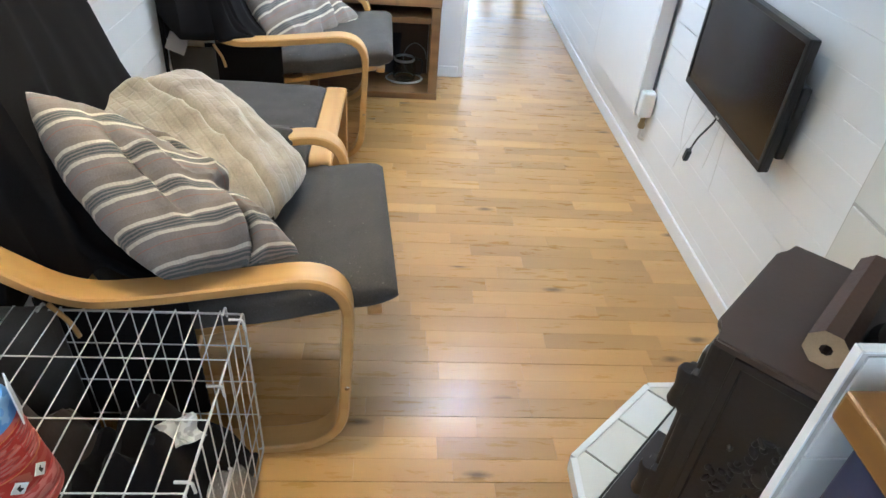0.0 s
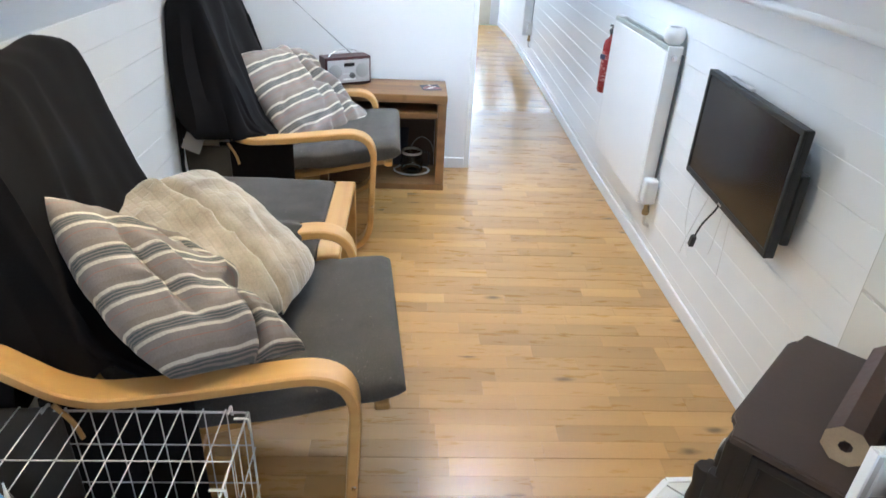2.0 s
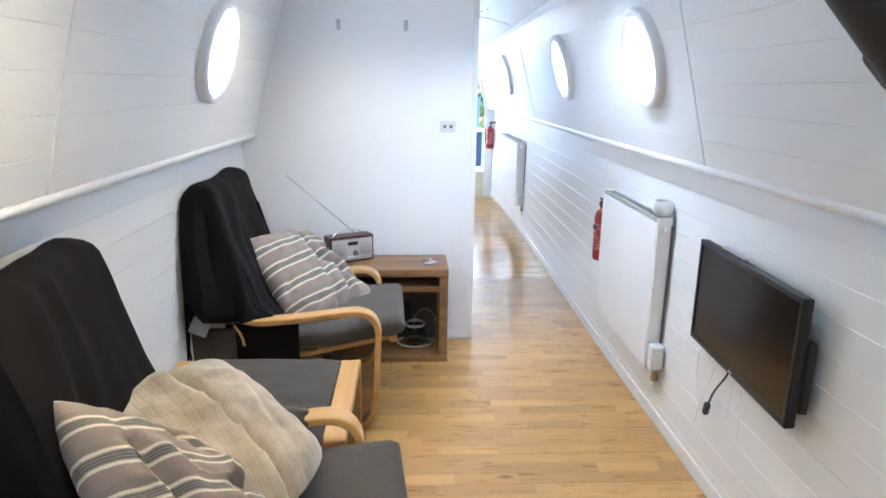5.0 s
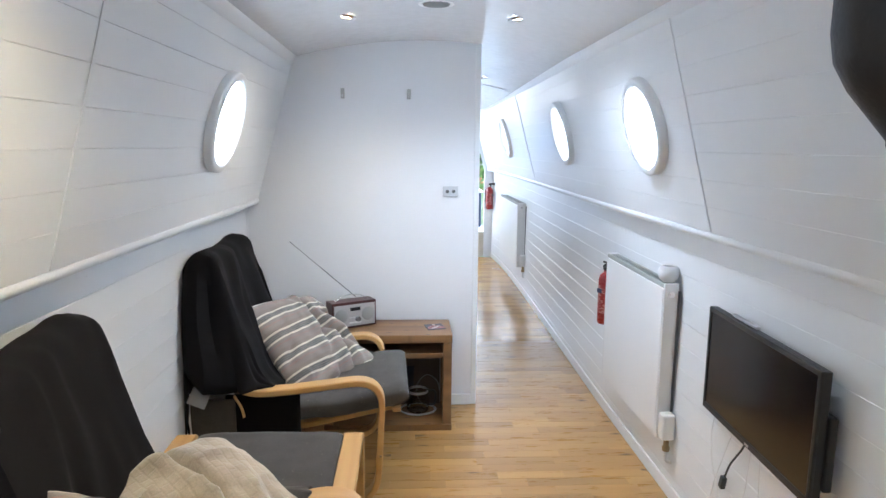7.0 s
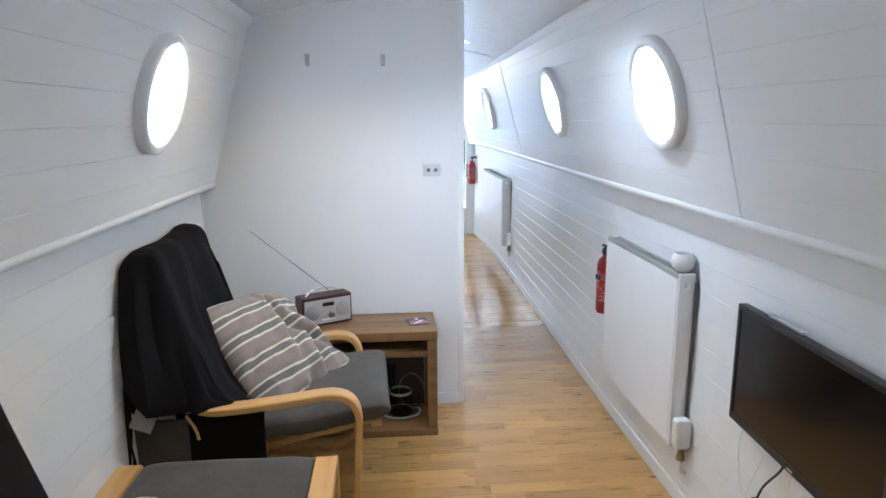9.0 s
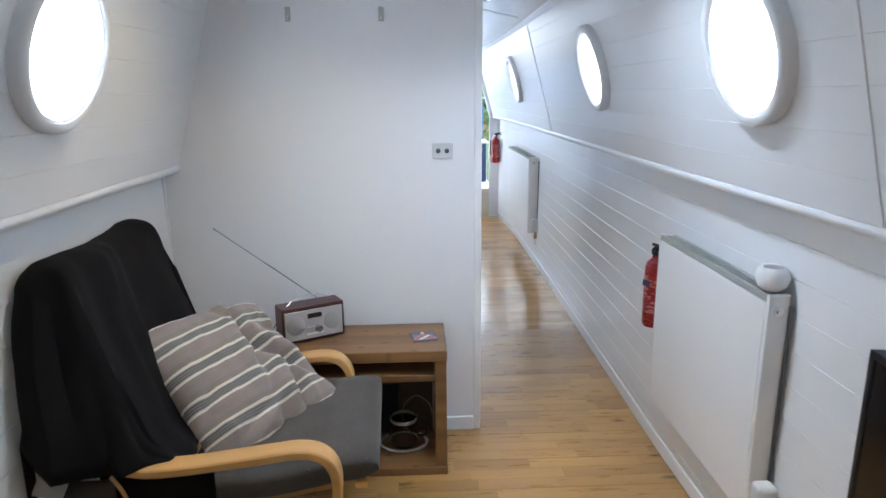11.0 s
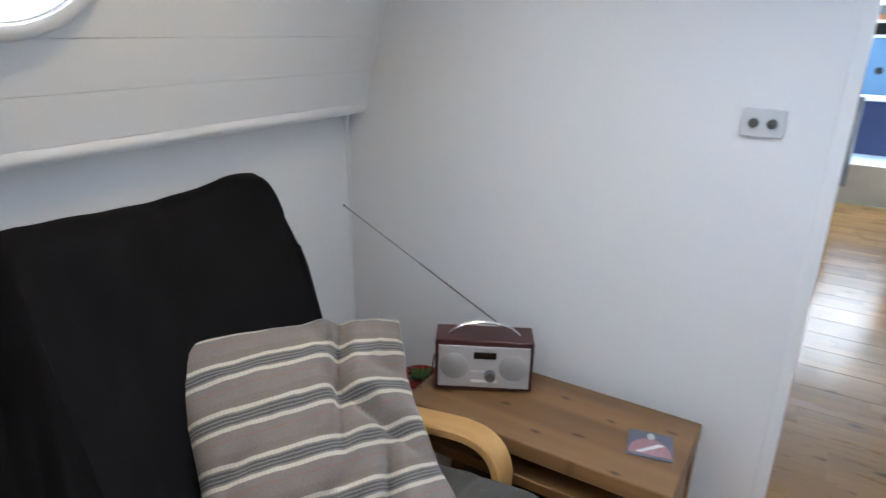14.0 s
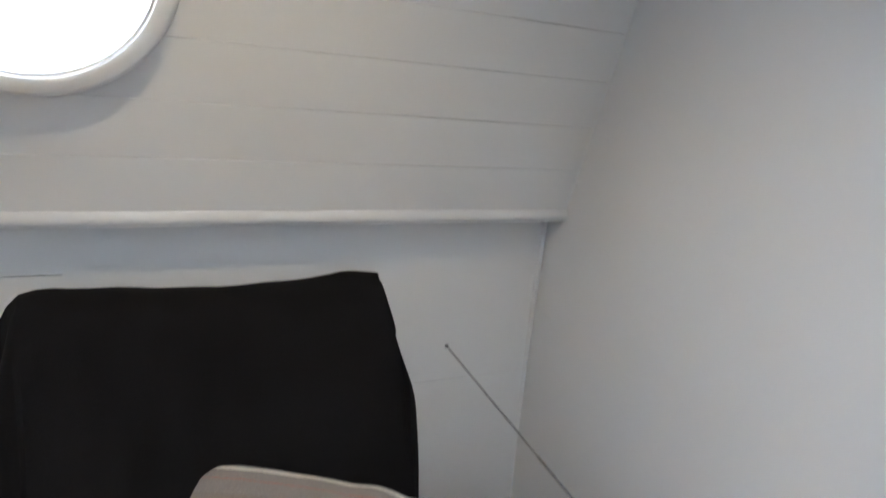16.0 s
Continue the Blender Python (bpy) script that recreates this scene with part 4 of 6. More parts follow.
def throw(name, m, seed, label, near=0.285, flare=0.2, over=0.0, lift=0.0, hang=0.0):
    """Blanket laid over a chair back: down the front, over the top, down behind, hanging at both sides."""
    path = rounded([(-0.415, 0.478), (-0.515, 0.545), (-0.655, 1.035 + lift), (-0.735, 1.052 + lift), (-0.778, 0.985), (-0.768, 0.30)], 0.06, 8)
    pts = [Vector((p[0], p[-1])) for p in path]
    cum = [0]
    for a, b in zip(pts, pts[1:]):
        cum.append(cum[-1] + (b - a).length)
    def at(s):
        for i in range(len(pts) - 1):
            if s <= cum[i + 1] or i == len(pts) - 2:
                return pts[i].lerp(pts[i + 1], (s - cum[i]) / max(1e-9, cum[i + 1] - cum[i]))
    b2 = bmesh.new()
    NS, NU, ND = 70, 26, 16
    apex = cum[[i for i, p in enumerate(pts) if p.y == max(q.y for q in pts)][0]]
    rows = []
    for i in range(NS + 1):
        s = cum[-1] * i / NS
        p = at(s)
        front = s < apex
        wide = {-1: near, 1: min(0.34, (0.300 if over else 0.285) + (flare * max(0.0, 1.02 - p.y) if front else 0.01))}
        half = wide[1]
        late = min(1.0, max(0.0, (s - apex) / 0.15))
        bulge = over * (1 - late)
        row = []
        for side in (-1, 1):
            hem = 0.50 + 0.05 * math.sin(seed + s * 9) if front else (0.33 if hang and side < 0 else 0.27)
            if over and side < 0:
                foot = p.x + 0.25 * max(0.0, p.y - 0.52) * (1 - late)
                hem = 0.516 + 0.80 * max(0.0, -0.565 - foot) if foot > -0.71 else (0.33 if hang else 0.27)
            drop = max(0.0, p.y - hem) * (1.0 if side < 0 else 0.8)
            part_row = []
            for k in range(ND + 1):
                q = k / ND
                e = drop * q
                fold = math.sin(p.x * 34 + seed * 2 + q * 2.2) * 0.016 * q * min(1, drop * 4)
                out = 0.012 * min(1, q * 5) + 0.010 * q
                if side < 0:
                    out += bulge * q ** 1.3 * min(1.0, drop * 5)
                x = p.x + ((0.045 if front else 0.0) + (bulge * 1.4 if side < 0 else 0.0)) * q * drop - 0.02 * q * q * drop + 0.012 * math.sin(q * 7 + s * 12) * q
                if side < 0 and not front:
                    out += hang * math.sin(min(1.0, q * 1.7) * math.pi / 2)
                part_row.append((x, side * (wide[side] + out) + fold * 0.9, p.y - e - (0.01 * q)))
            row.append(part_row)
        mid = []
        for k in range(NU + 1):
            y = -wide[-1] + (wide[-1] + wide[1]) * k / NU
            edge = 1 - abs(y) / half
            w = noise.noise(Vector((p.x * 5, y * 5 + seed, p.y * 3))) * 0.026 + noise.noise(Vector((y * 14 + seed, p.y * 4, 0))) * 0.008
            fold = math.exp(-((y + 0.17 - (p.y - 0.7) * 0.22) / 0.025) ** 2) * 0.014 + math.exp(-((y + 0.06 - (p.y - 0.7) * 0.15) / 0.03) ** 2) * 0.010
            sag = -0.022 * math.exp(-((s - apex) / 0.10) ** 2) * (1 - (y / half) ** 2)
            corner = -0.02 * math.exp(-((s - apex) / 0.12) ** 2) * max(0, abs(y) / half - 0.8) * 5
            mid.append((p.x + (w + fold * 0.8) * (1 if front else 0.2), y, p.y + w * 0.4 + sag + corner))
        rows.append([b2.verts.new(v) for v in row[0][::-1][:-1] + mid + row[1][1:]])
    for a, b in zip(rows, rows[1:]):
        for k in range(len(a) - 1):
            b2.faces.new((a[k], a[k + 1], b[k + 1], b[k]))
    edge_line = [r[0].co.copy() for r in rows]
    front_line = [v.co.copy() for v in rows[0]]
    ob = part(name, b2, BLACK_THROW, smooth=True, m=m)
    for line in (edge_line, front_line):
        chain = [line[0]]
        for p in line[1:]:
            if (p - chain[-1]).length > 0.006:
                chain.append(p)
        part("hem", tube(chain, 0.0032, 6), BLACK_THROW, ob, "stitched black hem", smooth=True)
    for pl in ob.data.polygons:
        pl.use_smooth = True
    sol = ob.modifiers.new("thickness", "SOLIDIFY")
    sol.thickness, sol.offset = 0.004, 1
    return tagged(ob, label, "throw")


CH1, CH2 = pose(-0.168, 1.243, 0, 0, 0, 5.5), pose(-0.196, 2.700, 0, 0, 0, 2.0)
chair = armchair(CH1, "birch bentwood armchair with dark grey pads")
copy_thing(chair, CH2)
cloth_1 = throw("throw", CH1, 1.0, "black throw draped over the back of the armchair", 0.248, 0.02, lift=0.022)
throw("throw", CH2, 4.2, "black throw draped over the back and near arm of the armchair", 0.278, 0.26, 0.060, hang=0.055)
tag = tagged(part("care_label", box(-0.035, 0.035, -0.001, 0.001, -0.035, 0.035), plain("pale_label", (0.30, 0.30, 0.30), 0.7), m=pose(-0.898, 2.300, 0.495, 0, 25, 8)), "pale fabric care label hanging from the throw", "label")

# grey lining of the throw, folded over the far arm
fold_sec = rounded([(0.262, 0.36), (0.266, 0.535), (0.310, 0.548), (0.354, 0.535), (0.358, 0.40)], 0.02, 5)
bm = bmesh.new()
fold_rings = []
for i in range(13):
    x = -0.60 + 0.43 * i / 12
    fold_rings.append([bm.verts.new((x + 0.006 * math.sin(k * 0.9), p.x + 0.004 * math.sin(i * 1.1 + k), p.z - 0.030 * max(0.0, -0.25 - x) + 0.004 * math.sin(i * 0.8))) for k, p in enumerate(Vector((0.0 + q[0], 0.0, q[-1])) for q in fold_sec)])
for a, b in zip(fold_rings, fold_rings[1:]):
    for k in range(len(a) - 1):
        bm.faces.new((a[k], a[k + 1], b[k + 1], b[k]))
fold = part("lining_fold", bm, GREY_CLOTH, cloth_1, "dark grey lining folded over the arm", smooth=True)
fold.modifiers.new("thickness", "SOLIDIFY").thickness = 0.005

P, M = pillow_quad(((-0.812, 2.630, 0.756), (-0.550, 2.490, 0.372), (-0.232, 2.865, 0.432), (-0.575, 3.110, 0.695)), 0.45, 0.45, 0.15, 2.0,
                   [((0.28, 0.45), (0.22, 0.97), 0.042, 0.6), ((0.55, -0.05), (0.65, -0.75), 0.036, 0.5), ((0.45, -0.55), (0.3, 0.95), 0.030, 0.35), ((-0.2, -0.55), (0.9, 0.4), 0.016, 0.5), ((-0.75, -0.15), (0.6, 0.8), 0.018, 0.22), ((0.15, 0.75), (0.4, -0.9), 0.014, 0.3), ((0.75, 0.45), (0.9, -0.3), 0.020, 0.22), ((0.0, -0.85), (0.2, 0.95), 0.016, 0.2)], swells=(0.0, 0.005, -0.03, 0.02))
tagged(part("cushion", P, STRIPE, smooth=True, m=M), "taupe striped woven cushion leaning in the armchair", "cushion", "striped cushions")
P, M = pillow_quad(((-0.735, 1.005, 0.862), (-0.500, 0.862, 0.545), (-0.262, 0.985, 0.528), (-0.520, 1.120, 0.665)), 0.42, 0.45, 0.20, 6.0,
                   [((0.30, -0.70), (0.10, 1.0), 0.055, 0.38), ((0.75, 0.05), (0.9, 0.35), 0.040, 0.4), ((-0.40, 0.10), (0.12, -1.0), 0.020, 0.55), ((0.35, 0.62), (0.75, -0.65), 0.016, 0.4)], swells=(0.035, 0.0, 0.0, 0.01))
tagged(part("cushion", P, STRIPE, smooth=True, m=M), "taupe striped cushion slumped over the armchair arm", "cushion", "striped cushions")
P, M = pillow_quad(((-0.790, 1.235, 0.690), (-0.400, 1.010, 0.545), (-0.295, 1.365, 0.522), (-0.605, 1.560, 0.690)), 0.38, 0.44, 0.15, 9.0,
                   [((-0.05, 0.0), (0.10, 1.0), 0.044, 1.3), ((0.45, -0.3), (0.3, 0.9), 0.010, 0.5)], soft=0.06, swells=(0.02, 0.03, 0.01, 0.03))
tagged(part("cushion", P, FLEECE, smooth=True, m=M), "beige plush cushion with a woven relief", "cushion")

# ---------- footstool ----------
stool = tagged(empty("footstool", pose(-0.61, 1.93, 0)), "birch bentwood footstool with a dark grey pad", "footstool")
loop = rounded([(-0.25, 0.0125), (-0.285, 0.388), (0.285, 0.388), (0.25, 0.0125)], 0.035, 8)
for s in (-1, 1):
    part("leg_frame", ribbon(loop, 0.072, 0.024), BIRCH, stool, smooth=True, m=pose(s * 0.303, 0, 0, 0, 0, 90))
    part("foot_rail", box(s * 0.303 - 0.03, s * 0.303 + 0.03, -0.25, 0.25, 0.001, 0.024, 0.005), BIRCH, stool)
for yy in (-0.20, 0.20):
    part("cross_rail", box(-0.268, 0.268, yy - 0.012, yy + 0.012, 0.31, 0.35, 0.004), BIRCH, stool)
part("pad", pad([(-0.285, 0.372), (0.285, 0.372)], 0.525, 0.085, seed=12), GREY_CLOTH, stool, "dark grey woven pad", smooth=True, m=pose(0, 0, 0, 0, 0, 90))

# ---------- side table and what stands on it ----------
tbl = tagged(empty("side_table", pose(-0.21, 3.205, 0)), "brown pine side table with an open shelf", "table")
hw, hd, ht = 0.325, 0.150, 0.508
part("tabletop", box(-hw, hw, -hd, hd, ht - 0.042, ht, 0.004), OAK_TABLE, tbl)
for sx in (-1, 1):
    for sy in (-1, 1):
        part("leg", box(sx * (hw - 0.024) - 0.022, sx * (hw - 0.024) + 0.022, sy * (hd - 0.026) - 0.022, sy * (hd - 0.026) + 0.022, 0.034, ht - 0.0425, 0.003), OAK_TABLE, tbl, m=None)
part("shelf", box(-hw + 0.047, hw - 0.047, -hd + 0.006, hd - 0.01, 0.385, 0.412, 0.003), OAK_TABLE, tbl)
part("base_board", box(-hw, hw, -hd, hd, 0.0, 0.033, 0.003), OAK_TABLE, tbl)
part("side_board", box(hw - 0.020, hw - 0.008, -hd + 0.05, hd - 0.05, 0.034, ht - 0.043, 0.002), OAK_TABLE, tbl)
# shade inside the table is put into this board's dark colour
part("back_board", box(-hw + 0.048, hw - 0.048, hd - 0.020, hd - 0.010, 0.034, ht - 0.043), plain("shade_painted_backboard", (0.05, 0.03, 0.02), 0.7), tbl)

BURGUNDY = plain("burgundy_casing", (0.055, 0.012, 0.012), 0.35, vary=0.2)
SILVER = plain("silver_fascia", (0.48, 0.475, 0.47), 0.4, 0.3, 0.06)
radio = tagged(empty("radio", pose(-0.405, 3.232, 0.5085, 0, 0, 28)), "burgundy table radio with a silver front and chrome handle", "radio")
part("casing", box(-0.122, 0.122, -0.045, 0.045, 0.004, 0.140, 0.004, 3), BURGUNDY, radio)
part("fascia", box(-0.113, 0.113, -0.0495, -0.044, 0.014, 0.127, 0.002), SILVER, radio)
for sx in (-1, 1):
    sp = bmesh.new()
    lathe([(0.0, 0.0016), (0.034, 0.0016), (0.036, 0.0)], 28, pose(sx * 0.073, -0.0494, 0.072, 90), sp)
    part("speaker_grille", sp, plain("speaker_mesh", (0.40, 0.40, 0.39), 0.55, 0.4), radio, smooth=True)
    part("foot", box(sx * 0.10 - 0.008, sx * 0.10 + 0.008, -0.03, 0.03, 0.0, 0.0045), RUBBER, radio)
part("display", box(-0.026, 0.030, -0.0515, -0.0485, 0.094, 0.112, 0.001), SCREEN, radio, "dark display window")
part("button_strip", box(-0.032, 0.034, -0.0510, -0.0490, 0.028, 0.036, 0.001), PLASTIC_W, radio)
part("button_strip", box(-0.032, 0.004, -0.0510, -0.0490, 0.056, 0.061, 0.001), STEEL, radio)
part("tuning_knob", lathe([(0.0, 0.014), (0.007, 0.0145), (0.012, 0.016), (0.0142, 0.012), (0.015, 0.0)], 28, pose(0.016, -0.0492, 0.050, 90)), plain("knob_metal", (0.22, 0.22, 0.22), 0.3, 0.9), radio, smooth=True)
part("handle", ribbon(rounded([(-0.088, 0.138), (-0.060, 0.162), (0.0, 0.172), (0.060, 0.162), (0.088, 0.138)], 0.05, 8), 0.014, 0.005), CHROME, radio, "curved chrome handle", smooth=True)
aer = part("aerial", tube([(0, 0, 0), (0.17, 0, 0)], 0.0026, 8), STEEL, radio, "telescopic metal aerial", m=axes_pose((0.045, 0.038, 0.142), (-0.36, 0.03, 0.40), (0, 1, 0)))
base = Vector((0.045, 0.038, 0.142))
tip = radio.matrix_basis.inverted() @ Vector((-0.672, 3.02, 0.985))
aer.matrix_basis = Matrix()
AERIAL = plain("dull_aerial_steel", (0.22, 0.22, 0.23), 0.35, 0.8)
aer.data = finish(tube([tip, base], 0.0013, 8, tube([base.lerp(tip, 0.55), base], 0.0022, 8, lathe([(0.0, -0.003), (0.003, -0.002), (0.003, 0.002), (0.0, 0.003)], 10, Matrix.Translation(tip)))), "aerial", AERIAL)
cable("radio_lead", [(-0.50, 3.235, 0.60), (-0.545, 3.22, 0.56), (-0.56, 3.23, 0.460), (-0.555, 3.29, 0.40)], 0.002, BLACK, "thin black lead behind the radio")

coaster = tagged(empty("coaster", pose(0.032, 3.200, 0.5085, 0, 0, 12)), "glossy printed coaster on the side table", "coaster")
COAST = plain("coaster_print", (0.12, 0.13, 0.17), 0.2, vary=0.2)
part("mat", box(-0.048, 0.048, -0.048, 0.048, 0, 0.004, 0.0015), COAST, coaster)
arc = [(0.046 * math.cos(a), -0.040 + 0.060 * math.sin(a)) for a in (math.pi * i / 14 for i in range(15))]
part("printed_dome", slab(arc, 0.0006, "z", 0.0041), plain("print_pink", (0.36, 0.20, 0.22), 0.25), coaster)
part("printed_stripe", slab([(-0.03, -0.036), (-0.018, -0.036), (0.03, 0.002), (0.016, 0.004)], 0.0005, "z", 0.0048), PLASTIC_W, coaster)
part("printed_knob", slab([(0.008 * math.cos(a), 0.028 + 0.012 * math.sin(a)) for a in (math.tau * i / 14 for i in range(14))], 0.0006, "z", 0.0048), SILVER, coaster)

# glass jug, white cable coil inside the table
jug = tagged(empty("glass_jug", pose(-0.055, 3.235, 0.0335)), "clear glass coffee jug on the table's lowest board", "jug")
part("glass_body", lathe([(0.0, 0.002), (0.048, 0.002), (0.060, 0.015), (0.062, 0.055), (0.052, 0.105), (0.052, 0.125), (0.049, 0.125), (0.049, 0.105), (0.059, 0.054), (0.056, 0.016), (0.0, 0.006)], 36), GLASS, jug, smooth=True)
part("handle", tube(rounded([(0.052, 0, 0.115), (0.095, 0, 0.115), (0.092, 0, 0.035), (0.061, 0, 0.035)], 0.025), 0.005, 10), BLACK, jug, smooth=True)
part("band", lathe([(0.0535, 0.108), (0.0545, 0.108), (0.0545, 0.122), (0.0535, 0.122)], 32), STEEL, jug)
coil = []
for i in range(90):
    a = math.tau * i / 42
    coil.append((-0.055 + (0.094 + 0.004 * math.sin(i * 0.7)) * math.cos(a), 3.235 + 0.078 * math.sin(a), 0.040 + 0.006 * i / 90))
cc = part("cable_coil", tube(coil, 0.0036, 8), PLASTIC_W, smooth=True)
tagged(cc, "coiled white cable round the glass jug", "cable")
loop2 = [(0.0 + 0.062 * math.cos(math.tau * i / 30), 3.300 + 0.006 * math.sin(i), 0.125 + 0.085 * math.sin(math.tau * i / 30)) for i in range(24)]
tagged(part("cable_loop", tube(loop2, 0.0024, 8), GREY_PL, smooth=True), "grey cable loop standing behind the jug", "cable")
tagged(part("dark_bag", pillow_mesh(0.26, 0.22, 0.06, 4.4, n=20), cloth("dark_nylon", (0.012, 0.012, 0.016), (0.03, 0.03, 0.04)), smooth=True, m=pose(-0.20, 3.315, 0.145, 84, 0, 4)), "dark folded nylon bag at the back of the table", "bag")
# plant pot beside the table
plant = tagged(empty("potted_plant", pose(-0.640, 3.300, 0.0)), "small green plant in a red pot beside the table", "plant")
part("stand", lathe([(0.0, 0.0), (0.07, 0.0), (0.075, 0.02), (0.05, 0.03), (0.05, 0.285), (0.07, 0.295), (0.0, 0.300)], 24), plain("dark_stand", (0.04, 0.025, 0.02), 0.6), plant, smooth=True)
part("pot", lathe([(0.0, 0.300), (0.045, 0.300), (0.06, 0.405), (0.064, 0.415), (0.058, 0.415), (0.05, 0.40), (0.0, 0.40)], 28), RED, plant, "glossy red pot", smooth=True)
lf = bmesh.new()
rl = random.Random(3)
for i in range(16):
    a, ln, up = rl.random() * math.tau, 0.03 + rl.random() * 0.02, 0.018 + rl.random() * 0.014
    c, s_ = math.cos(a), math.sin(a)
    w = 0.008
    q = [(0, 0, 0.400), (c * ln * 0.5 - s_ * w, s_ * ln * 0.5 + c * w, 0.400 + up * 0.8), (c * ln, s_ * ln, 0.400 + up), (c * ln * 0.5 + s_ * w, s_ * ln * 0.5 - c * w, 0.400 + up * 0.75)]
    lf.faces.new([lf.verts.new(p) for p in q])
part("leaves", lf, plain("leaf_green", (0.06, 0.13, 0.02), 0.45, vary=0.3), plant)

# ---------- stove corner ----------
def clip(poly, a, b):
    """Part of a convex outline left of the line a-b."""
    out = []
    def inside(p):
        return (b[0] - a[0]) * (p[1] - a[1]) - (b[1] - a[1]) * (p[0] - a[0]) >= 0
    for i, p in enumerate(poly):
        q = poly[(i + 1) % len(poly)]
        ip, iq = inside(p), inside(q)
        if ip:
            out.append(p)
        if ip != iq:
            d1 = (b[0] - a[0]) * (p[1] - a[1]) - (b[1] - a[1]) * (p[0] - a[0])
            d2 = (b[0] - a[0]) * (q[1] - a[1]) - (b[1] - a[1]) * (q[0] - a[0])
            t = d1 / (d1 - d2)
            out.append((p[0] + (q[0] - p[0]) * t, p[1] + (q[1] - p[1]) * t))
    return out


LIGHT_GROUT = plain("pale_grout", (0.50, 0.49, 0.46), 0.8)
HEARTH = [(0.372, 0.305), (0.955, 0.305), (0.955, 1.085), (0.640, 1.075), (0.386, 0.845)]
hearth = tagged(part("hearth", slab(HEARTH, 0.036, "z", 0.0), GROUT), "white tiled corner hearth with dark grout lines", "hearth", kind="structure")
edge_pts = [(0.372, 0.305), (0.386, 0.845), (0.640, 1.075), (0.955, 1.085)]
for (ax, ay), (bx, by) in zip(edge_pts, edge_pts[1:]):
    d = Vector((bx - ax, by - ay)).normalized()
    nn = Vector((-d.y, d.x))
    poly = [(ax - d.x * 0.003, ay - d.y * 0.003), (bx, by), (bx + nn.x * 0.016, by + nn.y * 0.016), (ax + nn.x * 0.016 - d.x * 0.003, ay + nn.y * 0.016 - d.y * 0.003)]
    part("edging", slab(poly, 0.044, "z", 0.0), WHITE, hearth)
for i in range(5):
    for j in range(7):
        x0, y0 = 0.31 + i * 0.148, 0.31 + j * 0.148
        t = [(x0, y0), (x0 + 0.142, y0), (x0 + 0.142, y0 + 0.142), (x0, y0 + 0.142)]
        # turned 45 degrees, as laid
        cx, cy = 0.66, 0.70
        t = [(cx + (p - cx) * 0.7071 - (q - cy) * 0.7071, cy + (p - cx) * 0.7071 + (q - cy) * 0.7071) for p, q in t]
        for a, b in zip(HEARTH, HEARTH[1:] + HEARTH[:1]):
            t = clip(t, a, b) if len(t) > 2 else []
        if len(t) > 2:
            part("tile", slab(t, 0.006, "z", 0.0355), TILE, hearth)
# low tiled screen between hearth and galley unit
screen = tagged(part("tiled_screen", box(0.3475, 0.955, 0.2935, 0.2985, 0.0, 0.962, 0.001), LIGHT_GROUT), "low white tiled screen beside the stove", "screen", kind="structure")
part("edge_strip", box(0.344, 0.347, 0.2905, 0.3015, 0.0, 0.966, 0.0008), WHITE, screen)
part("cap_strip", box(0.3475, 0.955, 0.2905, 0.3015, 0.9625, 0.966, 0.0008), WHITE, screen)
tile_m = finish(box(-0.048, 0.048, -0.0015, 0.0015, -0.072, 0.072, 0.0008), "tile", TILE)
for i in range(6):
    for k in range(6):
        for yy in (0.2925, 0.2997):
            ob = new("tile", tile_m)
            ob.location = (0.403 + i * 0.0985, yy, 0.886 - k * 0.1475)
            ob.parent = screen
tilew = tagged(part("hearth_wall", box(0.962, 0.968, 0.306, 1.10, 0.045, 1.10), LIGHT_GROUT), "white tiled wall panel behind the stove", "wall", kind="structure")
tile_w = finish(box(-0.003, 0.003, -0.094, 0.094, -0.094, 0.094, 0.002), "tile", TILE)
for i in range(4):
    for k in range(5):
        ob = new("tile", tile_w)
        ob.location = (0.960, 0.405 + i * 0.198, 0.145 + k * 0.198)
        ob.parent = tilew

unit = tagged(empty("galley_unit", pose(0.0, 0.0, 0.0)), "navy painted unit with an orange wood worktop", "cabinet")
part("body", box(0.365, 0.940, -0.55, 0.262, 0.0, 0.905, 0.003), NAVY, unit)
part("worktop", box(0.322, 0.940, -0.57, 0.264, 0.912, 0.948, 0.005, 3), WORKTOP, unit, "orange-brown wooden worktop")
part("plinth", box(0.345, 0.366, -0.55, 0.262, 0.0, 0.10, 0.002), NAVY, unit)

# stove, set cornerwise
stove = tagged(empty("wood_stove", pose(0.634, 0.573, 0.042, 0, 0, 45)), "black cast iron stove with embossed side panels", "stove")
sw, sd = 0.170, 0.155
part("body", box(-sw + 0.005, sw - 0.005, -sd, sd - 0.005, 0.105, 0.664, 0.006, 3), IRON, stove)
plate = [(-sw - 0.004, -sd - 0.006), (sw + 0.004, -sd - 0.006), (sw + 0.004, sd + 0.004), (sw - 0.030, sd + 0.004), (sw - 0.042, sd + 0.018), (-sw + 0.042, sd + 0.018), (-sw + 0.030, sd + 0.004), (-sw - 0.004, sd + 0.004)]
tp = slab(plate, 0.015, "z", 0.663)
bmesh.ops.bevel(tp, geom=tp.edges[:], offset=0.003, segments=3, affect="EDGES")
part("top_plate", tp, IRON_TOP, stove, "brown-black cast top plate", smooth=True)
part("front_frame", box(-sw + 0.004, sw - 0.004, sd - 0.012, sd + 0.008, 0.108, 0.660, 0.005), IRON, stove)
part("base_plate", box(-sw, sw, -sd, sd + 0.02, 0.085, 0.110, 0.007), IRON, stove)
